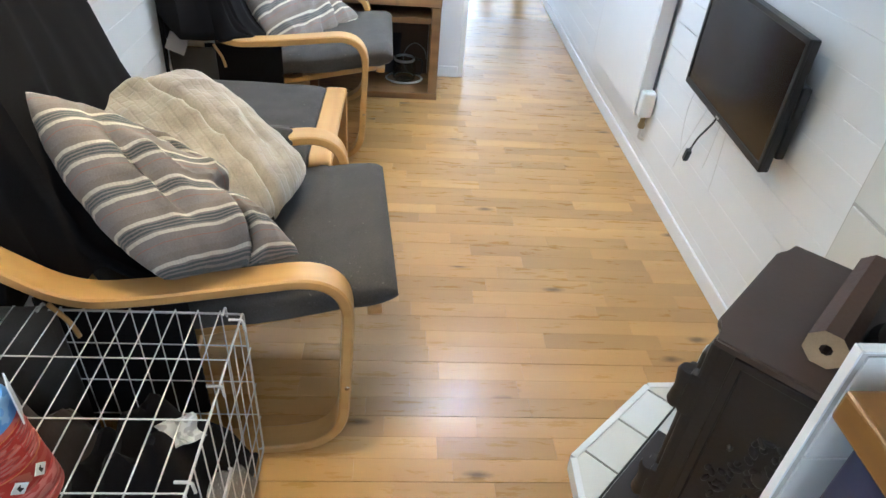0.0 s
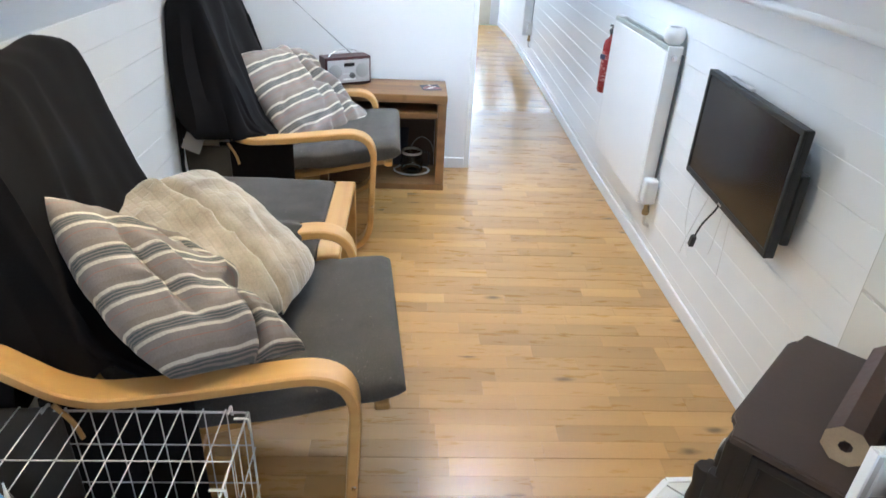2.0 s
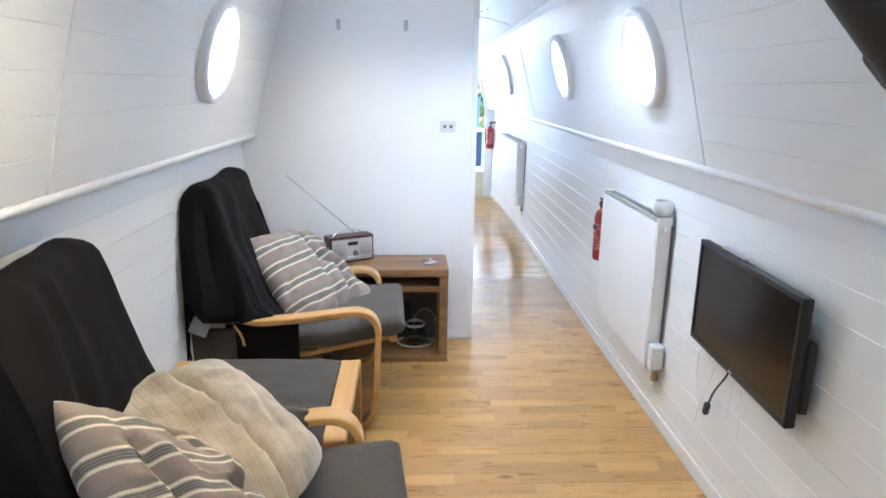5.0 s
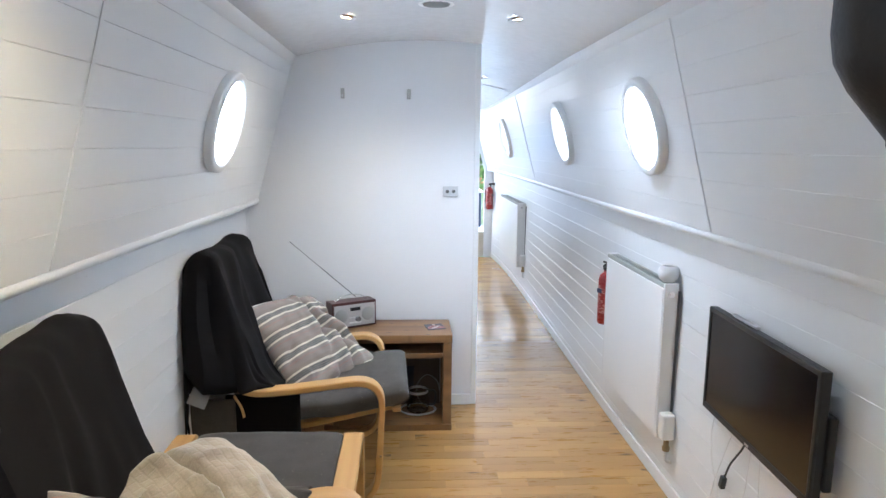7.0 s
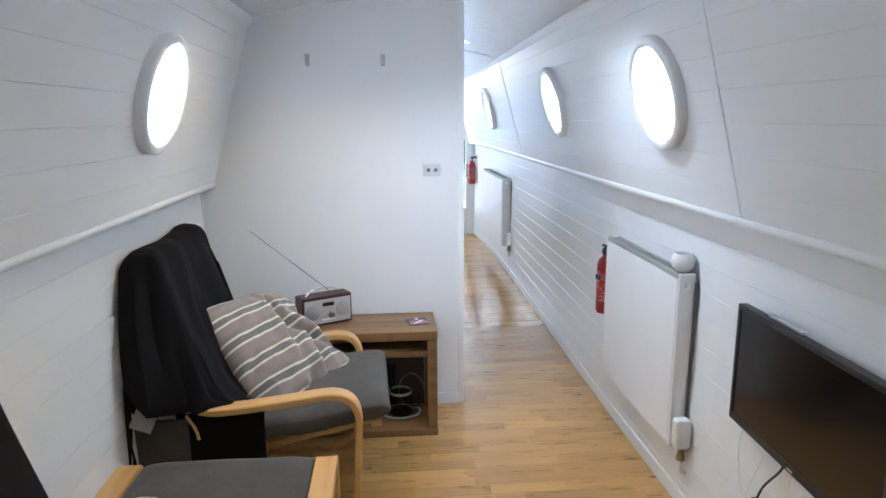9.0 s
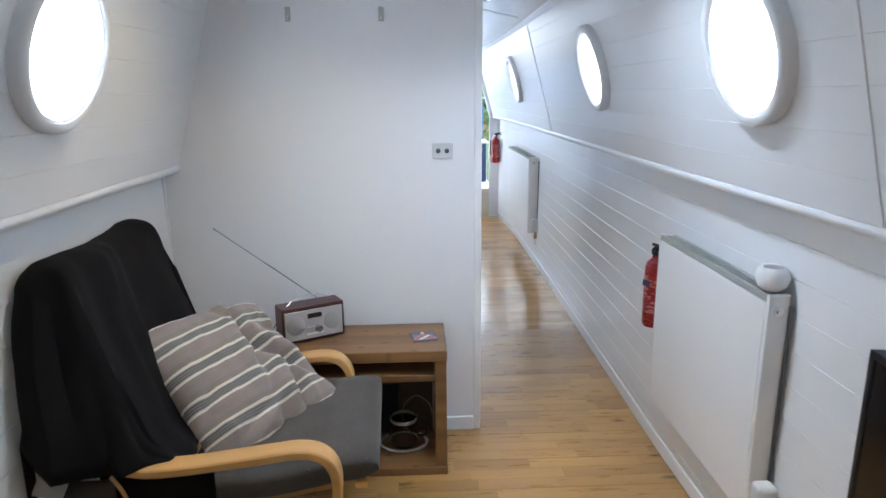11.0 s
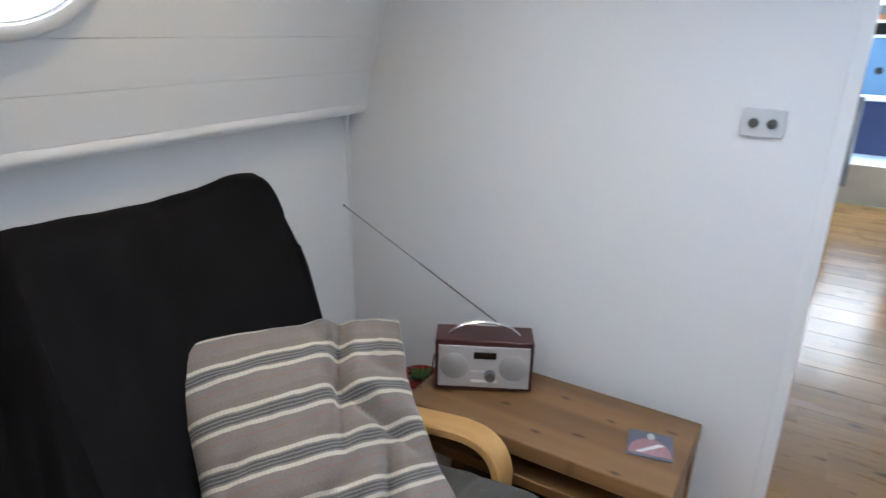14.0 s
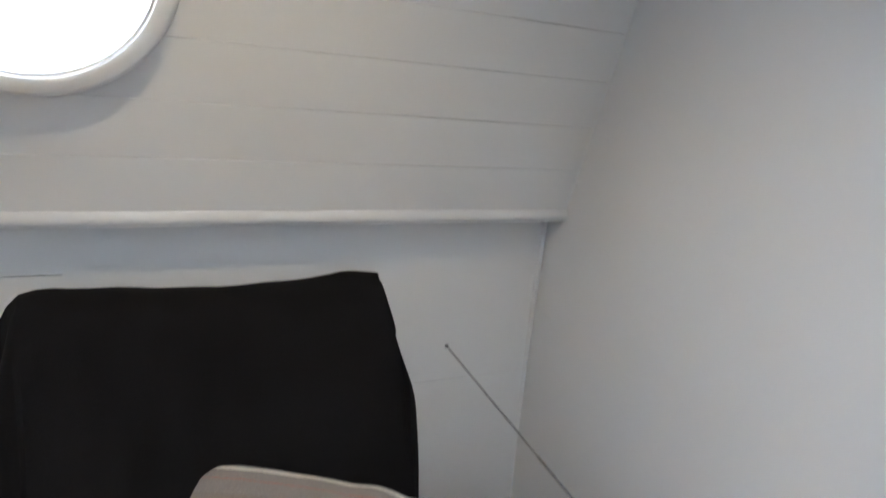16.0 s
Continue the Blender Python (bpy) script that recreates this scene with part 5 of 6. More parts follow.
for sx in (-1, 1):
    pan = part("side_panel", box(sx * (sw - 0.008) - 0.004, sx * (sw - 0.008) + 0.004, -sd + 0.004, sd - 0.03, 0.118, 0.660, 0.002), IRON, stove)
    rim = bmesh.new()
    ya, yb, za, zb = -sd + 0.004, sd - 0.03, 0.118, 0.660
    for a in ((ya, ya + 0.016, za, zb), (yb - 0.016, yb, za, zb), (ya, yb, za, za + 0.016), (ya, yb, zb - 0.016, zb)):
        box(sx * (sw - 0.003) - 0.004, sx * (sw - 0.003) + 0.004, a[0], a[1], a[2], a[3], 0.003, bm=rim)
    part("panel_border", rim, IRON, pan)
    # embossed foliage and a small animal shape
    em = bmesh.new()
    r2 = random.Random(5)
    for i in range(130):
        a = r2.random() * math.tau
        rad = 0.045 + 0.065 * r2.random() ** 1.3
        cy, cz = -0.015 + rad * math.cos(a), 0.44 + rad * 1.25 * math.sin(a)
        b3 = bmesh.new()
        bmesh.ops.create_icosphere(b3, subdivisions=2, radius=1)
        b3.transform(pose(sx * (sw - 0.004), cy, cz, r2.random() * 180) @ Matrix.Diagonal((0.004 + 0.004 * r2.random(), 0.006 + 0.006 * r2.random(), 0.005, 1)))
        join(em, b3)
    for cy, cz, ry, rz in ((-0.01, 0.43, 0.030, 0.035), (0.018, 0.47, 0.016, 0.018), (-0.045, 0.45, 0.012, 0.030), (0.02, 0.40, 0.02, 0.012), (-0.03, 0.385, 0.008, 0.030), (0.012, 0.38, 0.007, 0.030)):
        b3 = bmesh.new()
        bmesh.ops.create_icosphere(b3, subdivisions=2, radius=1)
        b3.transform(pose(sx * (sw - 0.004), cy, cz) @ Matrix.Diagonal((0.010, ry, rz, 1)))
        join(em, b3)
    part("relief", em, IRON, pan, "embossed foliage relief", smooth=True)
    for sy in (-1, 1):
        part("leg", slab([(-0.022, 0.0), (0.022, 0.0), (0.030, 0.09), (-0.030, 0.09)], 0.040, "y", -0.02), IRON, stove, m=pose(sx * (sw - 0.035), sy * (sd - 0.035), 0.0))
door = part("door", box(-sw + 0.03, sw - 0.03, sd - 0.005, sd + 0.020, 0.24, 0.615, 0.008, 3), IRON, stove)
part("door_glass", box(-0.095, 0.095, sd + 0.019, sd + 0.023, 0.36, 0.57, 0.002), SCREEN, door, "sooty glass")
part("handle", tube(rounded([(0.115, sd + 0.018, 0.43), (0.115, sd + 0.055, 0.43), (0.115, sd + 0.060, 0.33)], 0.02), 0.009, 10), STEEL, door, smooth=True)
ash = part("ash_door", box(-sw + 0.03, sw - 0.03, sd - 0.005, sd + 0.022, 0.125, 0.225, 0.008, 3), IRON, stove)
part("air_wheel", lathe([(0.0, 0.016), (0.012, 0.016), (0.014, 0.008), (0.034, 0.006), (0.036, 0.0)], 24, pose(0, sd + 0.022, 0.175, -90)), IRON, ash, smooth=True)
for z in (0.300, 0.545):
    hg = lathe([(0.0, -0.040), (0.013, -0.040), (0.016, -0.032), (0.012, 0.0), (0.016, 0.032), (0.013, 0.040), (0.0, 0.040)], 24, pose(-sw + 0.016, sd + 0.024, z))
    box(-sw + 0.006, -sw + 0.060, sd + 0.004, sd + 0.034, z - 0.024, z + 0.024, 0.007, bm=hg)
    box(-sw + 0.002, -sw + 0.024, sd - 0.004, sd + 0.018, z - 0.045, z + 0.045, 0.006, bm=hg)
    part("hinge", hg, IRON, stove, smooth=True)
part("ash_lip", box(-sw + 0.01, sw - 0.01, sd + 0.01, sd + 0.095, 0.078, 0.094, 0.006, 3), IRON, stove, "projecting ash ledge")
part("flue_collar", lathe([(0.080, 0.0), (0.078, 0.012), (0.068, 0.02), (0.066, 0.06), (0.060, 0.06)], 32, pose(0.0, -sd + 0.075, 0.678)), IRON, stove, smooth=True)
col = stove.matrix_basis @ Vector((0.0, -sd + 0.075, 0.74))
flue = tagged(empty("flue_pipe", Matrix()), "black stove flue pipe with a swan neck up to the roof", "flue")
TOPX, TOPY = 0.395, 0.600
neck = rounded([(col.x, col.y, col.z - 0.035), (col.x, col.y, 1.18), (TOPX, TOPY, 1.555), (TOPX, TOPY, 1.99)], 0.012, 2)
part("pipe", tube(neck, 0.064, 28), IRON, flue, smooth=True)
part("seam_ring", lathe([(0.064, -0.02), (0.068, -0.018), (0.068, 0.018), (0.064, 0.02)], 28, axes_pose((TOPX + 0.10 * 0.75, TOPY - 0.004, 1.475), (0.7, 0, 0.72), (0, 1, 0)) @ pose(0, 0, 0, 0, 0, 0)), IRON, flue, smooth=True)
part("ceiling_plate", lathe([(0.064, 0.0), (0.095, 0.0), (0.098, 0.004), (0.098, 0.012)], 32, pose(TOPX, TOPY, roof_z(TOPX) - 0.010)), IRON, flue, smooth=True)

# pressed fuel log with a bored hole
log = bmesh.new()
oct_o = [(0.031 * math.cos(math.tau * (i + 0.5) / 8), 0.031 * math.sin(math.tau * (i + 0.5) / 8)) for i in range(8)]
oct_i = [(0.009 * math.cos(math.tau * (i + 0.5) / 8), 0.009 * math.sin(math.tau * (i + 0.5) / 8)) for i in range(8)]
vv = [[log.verts.new((x, y, z)) for x, y in ring] for z, ring in ((0, oct_o), (0.26, oct_o), (0.26, oct_i), (0, oct_i))]
for a, b in ((0, 1), (1, 2), (2, 3), (3, 0)):
    for i in range(8):
        f = log.faces.new((vv[a][i], vv[a][(i + 1) % 8], vv[b][(i + 1) % 8], vv[b][i]))
        f.material_index = 1 if (a, b) in ((3, 0), (1, 2)) else 0
LOG_DARK = plain("scorched_log_skin", (0.060, 0.032, 0.020), 0.6, vary=0.35, bump_s=0.3)
LOG_END = plain("pressed_sawdust", (0.36, 0.27, 0.17), 0.9, vary=0.3, scale=40, bump_s=0.5)
tagged(part("fuel_log", log, [LOG_DARK, LOG_END], m=axes_pose((0.527, 0.512, 0.7495), (-0.70, 0.714, 0), (0, 0, 1)) @ pose(0, 0, 0, 0, 0, 0)), "octagonal pressed fuel log with a bored hole on the stove", "log")

# ---------- dog crate ----------
crate = tagged(empty("wire_crate", pose(-0.655, 0.47, 0)), "folding wire pet crate with things inside", "crate")
CX, CY, CZ = 0.285, 0.410, 0.460
heavy, light = 0.0024, 0.0014
for sx in (-1, 1):
    fr = tube(rounded([(sx * CX, -CY, 0.02), (sx * CX, -CY, CZ), (sx * CX, CY, CZ), (sx * CX, CY, 0.02), (sx * CX, -CY, 0.02)], 0.012, 4), heavy, 8)
    part("side_frame", fr, WIRE, crate, smooth=True)
for sy in (-1, 1):
    part("end_frame", tube(rounded([(-CX, sy * CY, 0.02), (-CX, sy * CY, CZ - 0.006), (CX, sy * CY, CZ - 0.006), (CX, sy * CY, 0.02), (-CX, sy * CY, 0.02)], 0.012, 4), heavy, 8), WIRE, crate, smooth=True)
wy = finish(tube([(0, -CY, 0), (0, CY, 0)], light, 6), "wire", WIRE, True)
wx = finish(tube([(-CX, 0, 0), (CX, 0, 0)], light, 6), "wire", WIRE, True)
wz = finish(tube([(0, 0, 0.02), (0, 0, CZ)], light, 6), "wire", WIRE, True)


def wire(me, x, y, z):
    ob = new("wire", me)
    ob.location = (x, y, z)
    ob.parent = crate


NX = 13
for i in range(1, NX):
    wire(wy, -CX + 2 * CX * i / NX, 0, CZ + 0.001)
    for sy in (-1, 1):
        wire(wz, -CX + 2 * CX * i / NX, sy * (CY + 0.002), 0)
for k in range(1, 6):
    wire(wx, 0, CY - k * 0.136, CZ + 0.0045)
NY = 18
for i in range(1, NY):
    wire(wz, CX + 0.002, -CY + 2 * CY * i / NY, 0)
    wire(wz, -CX - 0.002, -CY + 2 * CY * i / NY, 0)
for z in (0.14, 0.25, 0.36):
    for sx in (-1, 1):
        wire(wy, sx * (CX + 0.005), 0, z)
    for sy in (-1, 1):
        wire(wx, 0, sy * (CY + 0.005), z)
for yy in (CY - 0.03, CY - 0.20, 0.02, -0.25):
    part("clip", tube(rounded([(CX - 0.02, yy, CZ + 0.006), (CX + 0.006, yy, CZ + 0.006), (CX + 0.008, yy, CZ - 0.02)], 0.006), 0.0028, 8), WIRE, crate, smooth=True)
for xx in (-0.10, 0.25):
    part("clip", tube(rounded([(xx, CY - 0.02, CZ + 0.006), (xx, CY + 0.006, CZ + 0.006), (xx, CY + 0.008, CZ - 0.02)], 0.006), 0.0028, 8), WIRE, crate, smooth=True)
latch = [(CX + 0.008, 0.16, 0.30), (CX + 0.014, 0.16, 0.30), (CX + 0.014, 0.05, 0.30), (CX + 0.014, 0.05, 0.255), (CX + 0.008, 0.05, 0.255)]
part("door_latch", tube(rounded(latch, 0.006), 0.003, 8), STEEL, crate, smooth=True)
part("tray", box(-CX + 0.01, CX - 0.01, -CY + 0.01, CY - 0.01, 0.008, 0.022, 0.004), BLACK, crate)


def heap(name, cx, cy, z, sx, sy, h, seed, mat, label, cat):
    """Crumpled soft heap with folds."""
    b2 = bmesh.new()
    n = 30
    g = []
    for i in range(n + 1):
        row = []
        for j in range(n + 1):
            u, v = 2 * i / n - 1, 2 * j / n - 1
            e = max(0, 1 - abs(u) ** 3) ** 0.6 * max(0, 1 - abs(v) ** 3) ** 0.6
            hh = h * e * (0.7 + 0.5 * noise.noise(Vector((u * 2.2 + seed, v * 2.2, 0)))) + 0.018 * e * math.sin(u * 9 + v * 5 + seed)
            row.append(b2.verts.new((u * sx / 2, v * sy / 2, max(0.001, hh))))
        g.append(row)
    for i in range(n):
        for j in range(n):
            b2.faces.new((g[i][j], g[i + 1][j], g[i + 1][j + 1], g[i][j + 1]))
    rim = [r[0] for r in g] + g[-1][1:] + [r[-1] for r in g[::-1][1:]] + g[0][::-1][1:-1]
    b2.faces.new(rim)
    return tagged(part(name, b2, mat, smooth=True, m=pose(cx, cy, z)), label, cat)


heap("blanket", -0.79, 0.66, 0.0225, 0.28, 0.42, 0.40, 1.0, cloth("brown_blanket", (0.022, 0.013, 0.010), (0.05, 0.03, 0.022)), "dark brown blanket folded in the crate", "blanket")
heap("black_bag", -0.535, 0.64, 0.0225, 0.27, 0.46, 0.42, 2.4, BLACK_THROW, "black fabric bag slumped in the crate", "bag")
heap("grey_blanket", -0.625, 0.20, 0.0225, 0.46, 0.22, 0.14, 5.1, cloth("grey_fleece", (0.07, 0.07, 0.07), (0.15, 0.145, 0.14)), "grey fleece blanket in the crate", "blanket")
heap("clear_bag", -0.425, 0.50, 0.0225, 0.11, 0.60, 0.25, 3.3, plain("grey_film", (0.30, 0.30, 0.29), 0.25, vary=0.4, scale=30, bump_s=0.5), "crumpled grey plastic bag in the crate", "bag")
pp = bmesh.new()
gg = [[pp.verts.new((0.085 * i / 6 - 0.0425, 0.055 * j / 6 - 0.0275, 0.010 * math.sin(i * 1.1) + 0.008 * math.cos(j * 1.3))) for j in range(7)] for i in range(7)]
for i in range(6):
    for j in range(6):
        pp.faces.new((gg[i][j], gg[i + 1][j], gg[i + 1][j + 1], gg[i][j + 1]))
pap = part("paper_leaflet", pp, label_mat("leaflet_print", (0.72, 0.72, 0.72), (0.45, 0.45, 0.46), 40), smooth=True, m=pose(-0.462, 0.69, 0.325, 35, 25, 55))
pap.modifiers.new("thickness", "SOLIDIFY").thickness = 0.001
tagged(pap, "crumpled white printed leaflet on the bag", "paper")

# red canister on the crate
can = tagged(empty("red_canister", pose(-0.588, 0.462, 0.4745, 0, -8, 0)), "red printed canister with a blue band on the wire crate", "canister")
part("drum", lathe([(0.0, 0.0), (0.050, 0.0), (0.054, 0.006), (0.054, 0.158)], 36), label_mat("canister_print", (0.46, 0.025, 0.018), (0.52, 0.12, 0.09), 120), can, smooth=True)
part("blue_band", lathe([(0.0545, 0.158), (0.0545, 0.180), (0.050, 0.190), (0.0, 0.192)], 36), label_mat("canister_band", (0.10, 0.25, 0.55), (0.22, 0.38, 0.62), 60), can, "pale blue printed band", smooth=True)
part("white_flap", slab([(-0.016, 0.0), (0.016, 0.0), (0.012, 0.075), (-0.004, 0.085)], 0.002, "y", 0.0), PLASTIC_W, can, m=pose(0.046, 0.026, 0.140, -8, 10, -60))
part("cork_lid", lathe([(0.0, 0.192), (0.030, 0.192), (0.032, 0.226), (0.0, 0.229)], 24), plain("cork", (0.34, 0.19, 0.09), 0.8, vary=0.3, scale=50), can, smooth=True)
PINK_PRINT = label_mat("pink_small_print", (0.50, 0.17, 0.15), (0.36, 0.05, 0.04), 170)
ORANGE_LINE = plain("orange_print", (0.62, 0.22, 0.08), 0.5)
part("print_band", lathe([(0.0542, 0.026), (0.0545, 0.0265), (0.0545, 0.0515), (0.0542, 0.052)], 36), PINK_PRINT, can, "pale band of small print", smooth=True)
part("print_band", lathe([(0.0542, 0.014), (0.0545, 0.0145), (0.0545, 0.0225), (0.0542, 0.023)], 36), PINK_PRINT, can, "pale band of small print", smooth=True)
part("print_line", lathe([(0.0542, 0.088), (0.0546, 0.0883), (0.0546, 0.0895), (0.0542, 0.090)], 36), ORANGE_LINE, can, "thin orange line", smooth=True)
part("print_line", lathe([(0.0542, 0.146), (0.0546, 0.1463), (0.0546, 0.1475), (0.0542, 0.148)], 36), ORANGE_LINE, can, "thin orange line", smooth=True)


def wrapped(a0, a1, z0, z1, r):
    """A patch of print wrapped on the drum, angles in degrees about its axis."""
    n = 6
    bm = bmesh.new()
    rows = []
    for k in range(n + 1):
        a = math.radians(a0 + (a1 - a0) * k / n)
        rows.append([bm.verts.new((q * math.cos(a), q * math.sin(a), z)) for q, z in ((r - 0.0012, z0), (r, z0), (r, z1), (r - 0.0012, z1))])
    for p, q in zip(rows, rows[1:]):
        for k in range(3):
            bm.faces.new((p[k], q[k], q[k + 1], p[k + 1]))
    return bm


for i in range(8):
    z = 0.094 + 0.0062 * i
    part("print_bar", wrapped(-62, -62 + 34 + 9 * (i * 5 % 3), z, z + 0.0032, 0.0546), PINK_PRINT, can, smooth=True)
    part("print_bar", wrapped(-8, 16 + 8 * (i * 7 % 4), z, z + 0.0032, 0.0546), PINK_PRINT, can, smooth=True)
for i in range(3):
    mark = part("hazard_mark", slab([(0, -0.012), (0.012, 0), (0, 0.012), (-0.012, 0)], 0.0015, "y", -0.056), PLASTIC_W, can, "white hazard diamond", m=pose(0, 0, 0.068, 0, 0, 14 + 34 * i))
    part("pictogram", slab([(-0.002, -0.005), (0.004, -0.003), (0.001, 0.001), (0.003, 0.005), (-0.003, 0.003)], 0.0008, "y", -0.0567), BLACK, mark)

# ---------- bow well beyond the door ----------
ground = tagged(part("ground", box(-150, 150, -150, 150, -0.9, -0.6), plain("bank_grass", (0.06, 0.10, 0.03), 0.9, vary=0.4, scale=3)), "green canal bank round the boat", "ground", kind="structure")
tagged(part("deck", box(-0.95, 0.98, Y1 + 0.062, 10.6, 0.22, 0.29), plain("pale_deck_paint", (0.42, 0.52, 0.62), 0.5)), "pale blue painted bow deck", "deck", kind="structure")
lock = tagged(empty("bow_locker", pose(0.45, 9.30, 0.29)), "navy locker with a pale lid in the bow well", "locker")
part("body", box(-0.62, 0.50, -0.10, 0.20, 0.0, 0.495, 0.006), plain("deep_navy_paint", (0.014, 0.024, 0.075), 0.4, vary=0.15), lock)
part("lid", box(-0.64, 0.52, -0.13, 0.22, 0.497, 0.525, 0.006), plain("pale_lid", (0.72, 0.74, 0.76), 0.4), lock, "pale painted lid")
part("finger_hole", lathe([(0.0, 0.003), (0.035, 0.003), (0.037, 0.0)], 24, pose(0.40, -0.101, 0.32, 90)), BLACK, lock)
bow = tagged(part("bow_side", slab([(-0.95, 0.29), (0.98, 0.29), (1.00, 1.26), (0.6, 1.33), (-0.95, 1.36)], 0.05, "y", 10.0), BLUE), "light blue painted bow bulkhead", "wall", kind="structure")
part("finger_hole", lathe([(0.0, 0.003), (0.035, 0.003), (0.037, 0.0)], 24, pose(0.54, 9.999, 1.02, 90)), BLACK, bow)
part("capping", box(-0.97, 1.02, 9.98, 10.07, 1.335, 1.365, 0.006), plain("pale_capping", (0.60, 0.72, 0.80), 0.4), bow)
lan = tagged(empty("bow_lamp", pose(0.54, 8.60, 1.80)), "black lamp hung over the bow door", "lamp")
part("hood", lathe([(0.0, 0.07), (0.03, 0.068), (0.10, 0.02), (0.13, 0.0), (0.12, -0.004), (0.0, 0.01)], 24), BLACK, lan, smooth=True)
part("stem", tube([(0, 0, 0.06), (0, 0, 0.25)], 0.01, 8), BLACK, lan)
tagged(part("canopy_roof", box(-0.9, 0.95, Y1 + 0.065, 9.0, 2.05, 2.08, 0.004), BLACK), "dark canopy over the bow door", "canopy", kind="structure")
coat = heap("hanging_coat", 0, 0, 0, 0.20, 0.75, 0.10, 7.7, cloth("grey_coat", (0.14, 0.15, 0.17), (0.34, 0.35, 0.38)), "grey coat hanging beside the bow door", "coat")
coat.matrix_basis = pose(0.33, 8.26, 0.52, 90)


# trees and a brick house on the far bank
def tree(x, y, h, seed):
    r = random.Random(seed)
    top = tagged(empty("tree", pose(x, y, -0.6)), "leafy green tree on the far bank", "tree", "bank trees")
    tr = tube([(0, 0, 0), (0.05, 0.02, h * 0.3), (-0.03, 0.05, h * 0.6), (0.05, 0, h * 0.85)], 0.09, 8)
    for i in range(5):
        a, z = r.random() * math.tau, h * (0.3 + 0.1 * i)
        tube([(0, 0, z), (math.cos(a) * 0.5, math.sin(a) * 0.5, z + 0.4), (math.cos(a) * 1.0, math.sin(a) * 1.0, z + 0.6)], 0.03, 6, tr)
    part("trunk", tr, plain("bark", (0.10, 0.07, 0.05), 0.9, vary=0.4), top)
    verts, faces = [], []
    for i in range(2600):
        a, q = r.random() * math.tau, r.random() ** 0.5
        zz = r.random()
        rad = h * 0.34 * math.sin(math.pi * (0.12 + 0.85 * zz)) * (0.75 + 0.5 * noise.noise(Vector((math.cos(a) * 2, math.sin(a) * 2, zz * 4 + seed)))) * q
        c = Vector((math.cos(a) * rad, math.sin(a) * rad, h * (0.16 + 0.88 * zz)))
        u = Vector((r.uniform(-1, 1), r.uniform(-1, 1), r.uniform(-1, 1))).normalized() * 0.10
        w = u.orthogonal().normalized() * 0.05
        k = len(verts)
        verts += [c - u, c + w, c + u, c - w]
        faces.append((k, k + 1, k + 2, k + 3))
    me = bpy.data.meshes.new("crown")
    me.from_pydata([tuple(v) for v in verts], [], faces)
    me.materials.append(LEAF)
    ob = new("crown", me)
    ob.parent = top


LEAF = plain("tree_leaf", (0.085, 0.16, 0.035), 0.55, vary=0.45, scale=4)
tree(2.35, 17.0, 4.6, 1)
tree(5.6, 21.0, 5.6, 3)
house = tagged(empty("brick_house", pose(1.0, 30.0, -0.6)), "orange brick house on the far bank", "house")
part("wall", box(-4, 4, 0, 6, 0, 2.6), plain("orange_brick", (0.42, 0.19, 0.10), 0.85, vary=0.3, scale=12, bump_s=0.4), house)
part("roof", slab([(-4.3, 2.6), (4.3, 2.6), (4.0, 2.9), (-4.0, 2.9)], 6.4, "y", -0.2), plain("slate_roof", (0.10, 0.10, 0.11), 0.7), house)
for wx_ in (-2.2, 0.2, 2.4):
    wn = part("window", box(wx_ - 0.45, wx_ + 0.45, -0.03, 0.02, 1.2, 2.4, 0.01), WHITE, house)
    part("window_pane", box(wx_ - 0.38, wx_ + 0.38, -0.04, -0.031, 1.28, 2.32), SCREEN, wn)
for sx in (-1, 1):
    tagged(part("backdrop", box(sx * 9.0 - 0.01, sx * 9.0 + 0.01, -10, 45, -0.6, 14.0), SKY_GLOW), "bright pale distance outside the portholes", "backdrop", kind="structure")
tagged(part("backdrop", box(-60, 60, 70.0, 70.1, -2, 40), SKY_GLOW), "bright pale sky beyond the far bank", "backdrop", kind="structure")

# ---------- floor strips ----------
ROW, PLANK0 = 0.065, 1.0
floor_ob = bpy.data.objects["floor"]
rng = random.Random(7)
strip_meshes = {}


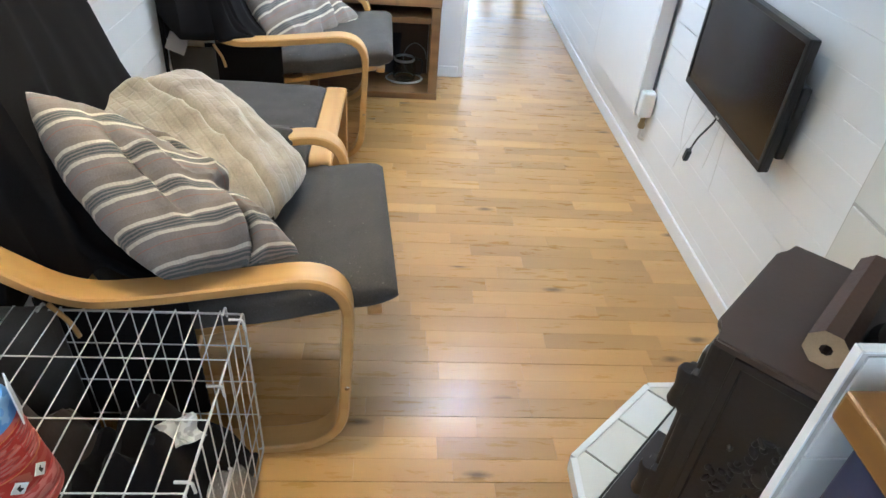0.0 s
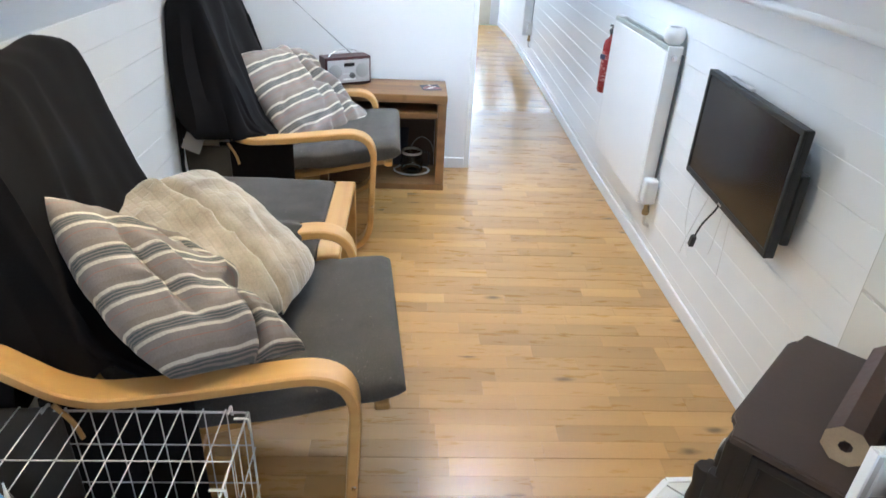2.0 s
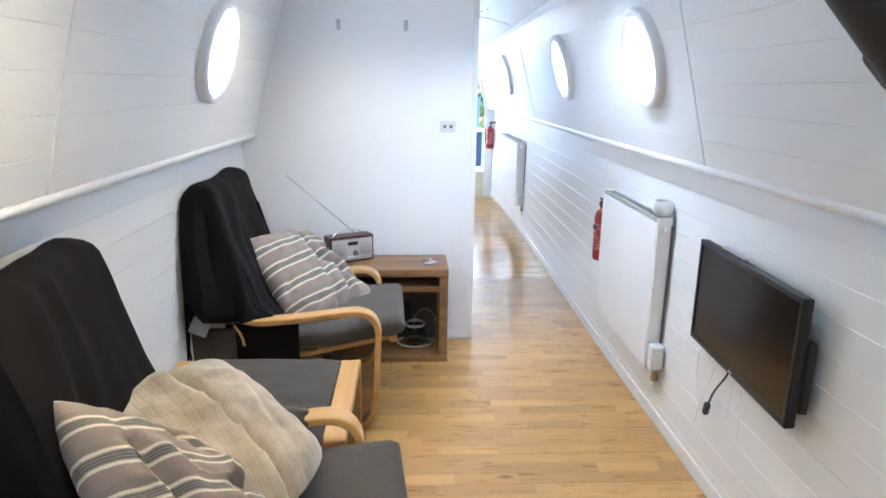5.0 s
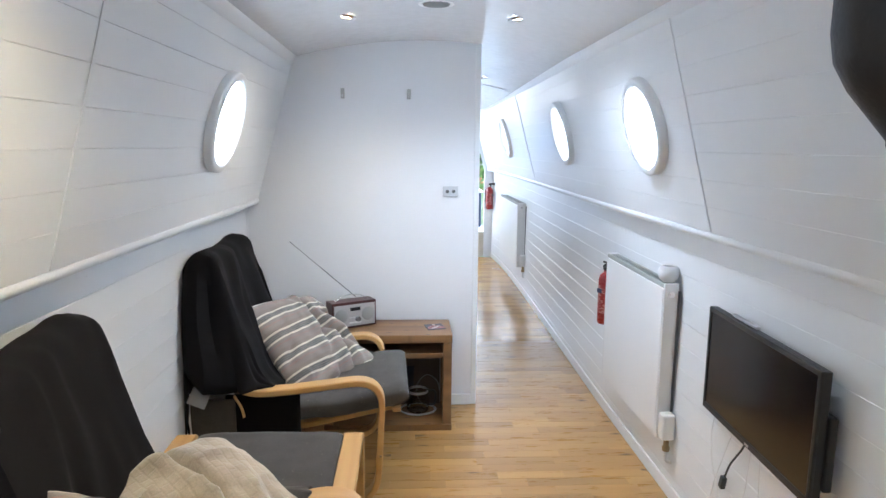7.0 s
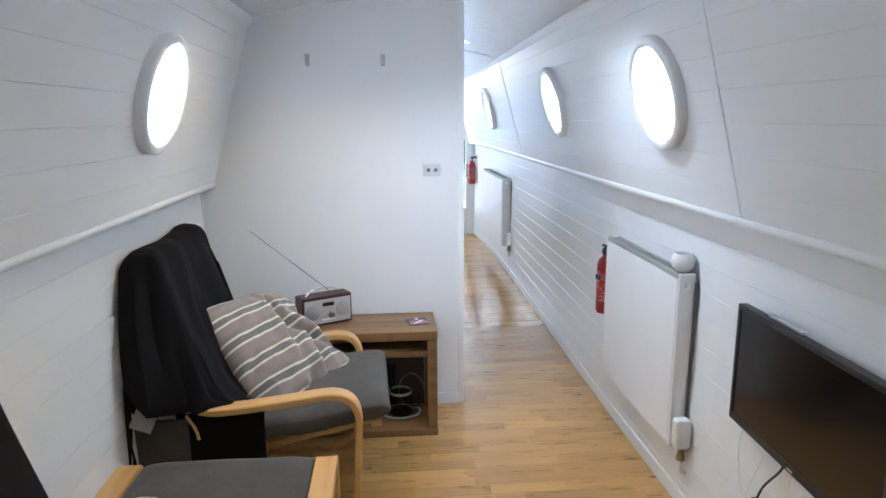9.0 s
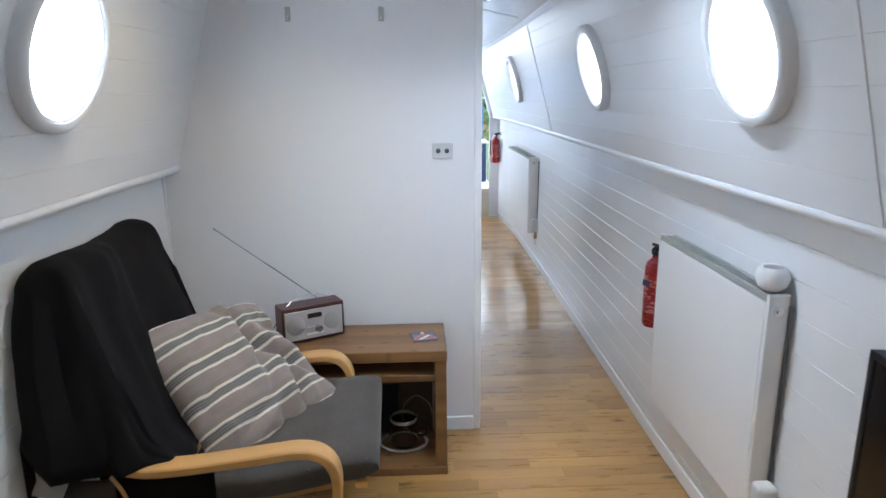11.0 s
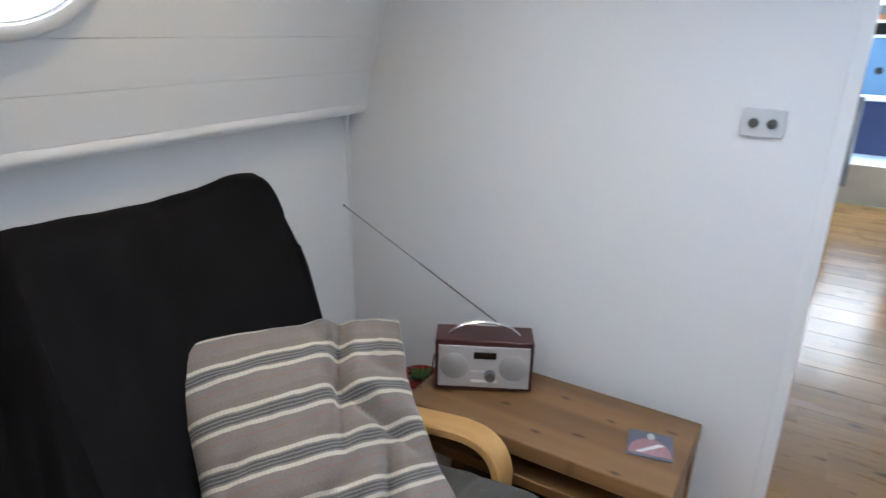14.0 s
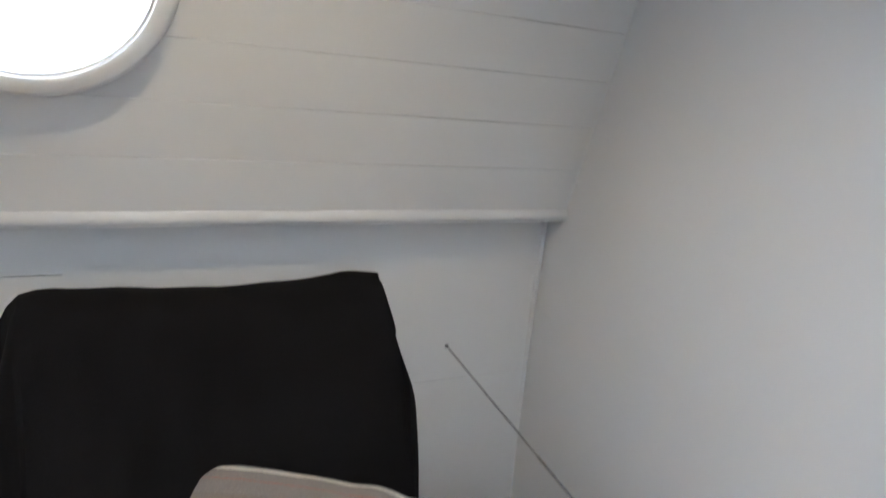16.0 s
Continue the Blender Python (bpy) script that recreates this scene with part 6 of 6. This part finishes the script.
def strip_mesh(length, wide):
    key = (round(length, 3), wide)
    if key not in strip_meshes:
        b2 = bmesh.new()
        g = 0.0014
        lx, wy = length / 2, ROW / 2
        outer = [(-lx + 0.00008, -wy + (g if wide == 1 else 0.0001)), (lx - 0.00008, -wy + (g if wide == 1 else 0.0001)), (lx - 0.00008, wy - 0.0001), (-lx + 0.00008, wy - 0.0001)]
        lo = [b2.verts.new((x, y, -0.006)) for x, y in outer]
        hi = [b2.verts.new((x, y, -0.0004)) for x, y in outer]
        tp = [b2.verts.new((x * (1 - 0.0003 / lx), y * (1 - 0.0003 / wy), 0.0)) for x, y in outer]
        for a, b in ((lo, hi), (hi, tp)):
            for i in range(4):
                b2.faces.new((a[i], a[(i + 1) % 4], b[(i + 1) % 4], b[i]))
        b2.faces.new(tp)
        strip_meshes[key] = finish(b2, "strip", FLOOR_A)
    return strip_meshes[key]


LENGTHS = (0.24, 0.30, 0.36, 0.44)
far_v, far_f = [], []
count = 0
XL, XR = -0.955, 1.03
rows = int((Y1 - Y0) / ROW) + 1
base_row = math.floor((Y0 - PLANK0) / ROW)
for r in range(base_row, base_row + rows + 1):
    yc = PLANK0 + (r + 0.5) * ROW
    if yc - ROW / 2 < Y0 or yc + ROW / 2 > Y1 + 0.03:
        continue
    x = XL - rng.random() * 0.3
    while x < XR:
        ln = rng.choice(LENGTHS)
        a, b = max(x, XL), min(x + ln, XR)
        x += ln
        if b - a < 0.03:
            continue
        visible = 0.75 < yc < 4.6 and b > -0.36
        if visible and count < 300:
            ob = new("strip", strip_mesh(round(b - a, 2) if a > XL and b < XR else b - a, 1 if r % 3 == 0 else 0))
            ob.location = ((a + b) / 2, yc, 0)
            ob.parent = floor_ob
            count += 1
        else:
            g = 0.0026 if r % 3 == 0 else 0.0001
            k = len(far_v)
            y_a, y_b = yc - ROW / 2 + g, yc + ROW / 2 - 0.0001
            far_v += [(a + 0.0002, y_a, -0.006), (b - 0.0002, y_a, -0.006), (b - 0.0002, y_b, -0.006), (a + 0.0002, y_b, -0.006)]
            far_v += [(p, q, 0.0) for p, q, _ in far_v[-4:]]
            far_f += [(k + 4, k + 5, k + 6, k + 7)] + [(k + i, k + (i + 1) % 4, k + 4 + (i + 1) % 4, k + 4 + i) for i in range(4)]
me = bpy.data.meshes.new("far_strips")
me.from_pydata(far_v, [], far_f)
me.materials.append(FLOOR_B)
far_ob = new("far_strips", me)
far_ob.parent = floor_ob
tagged(far_ob, kind="stuff")
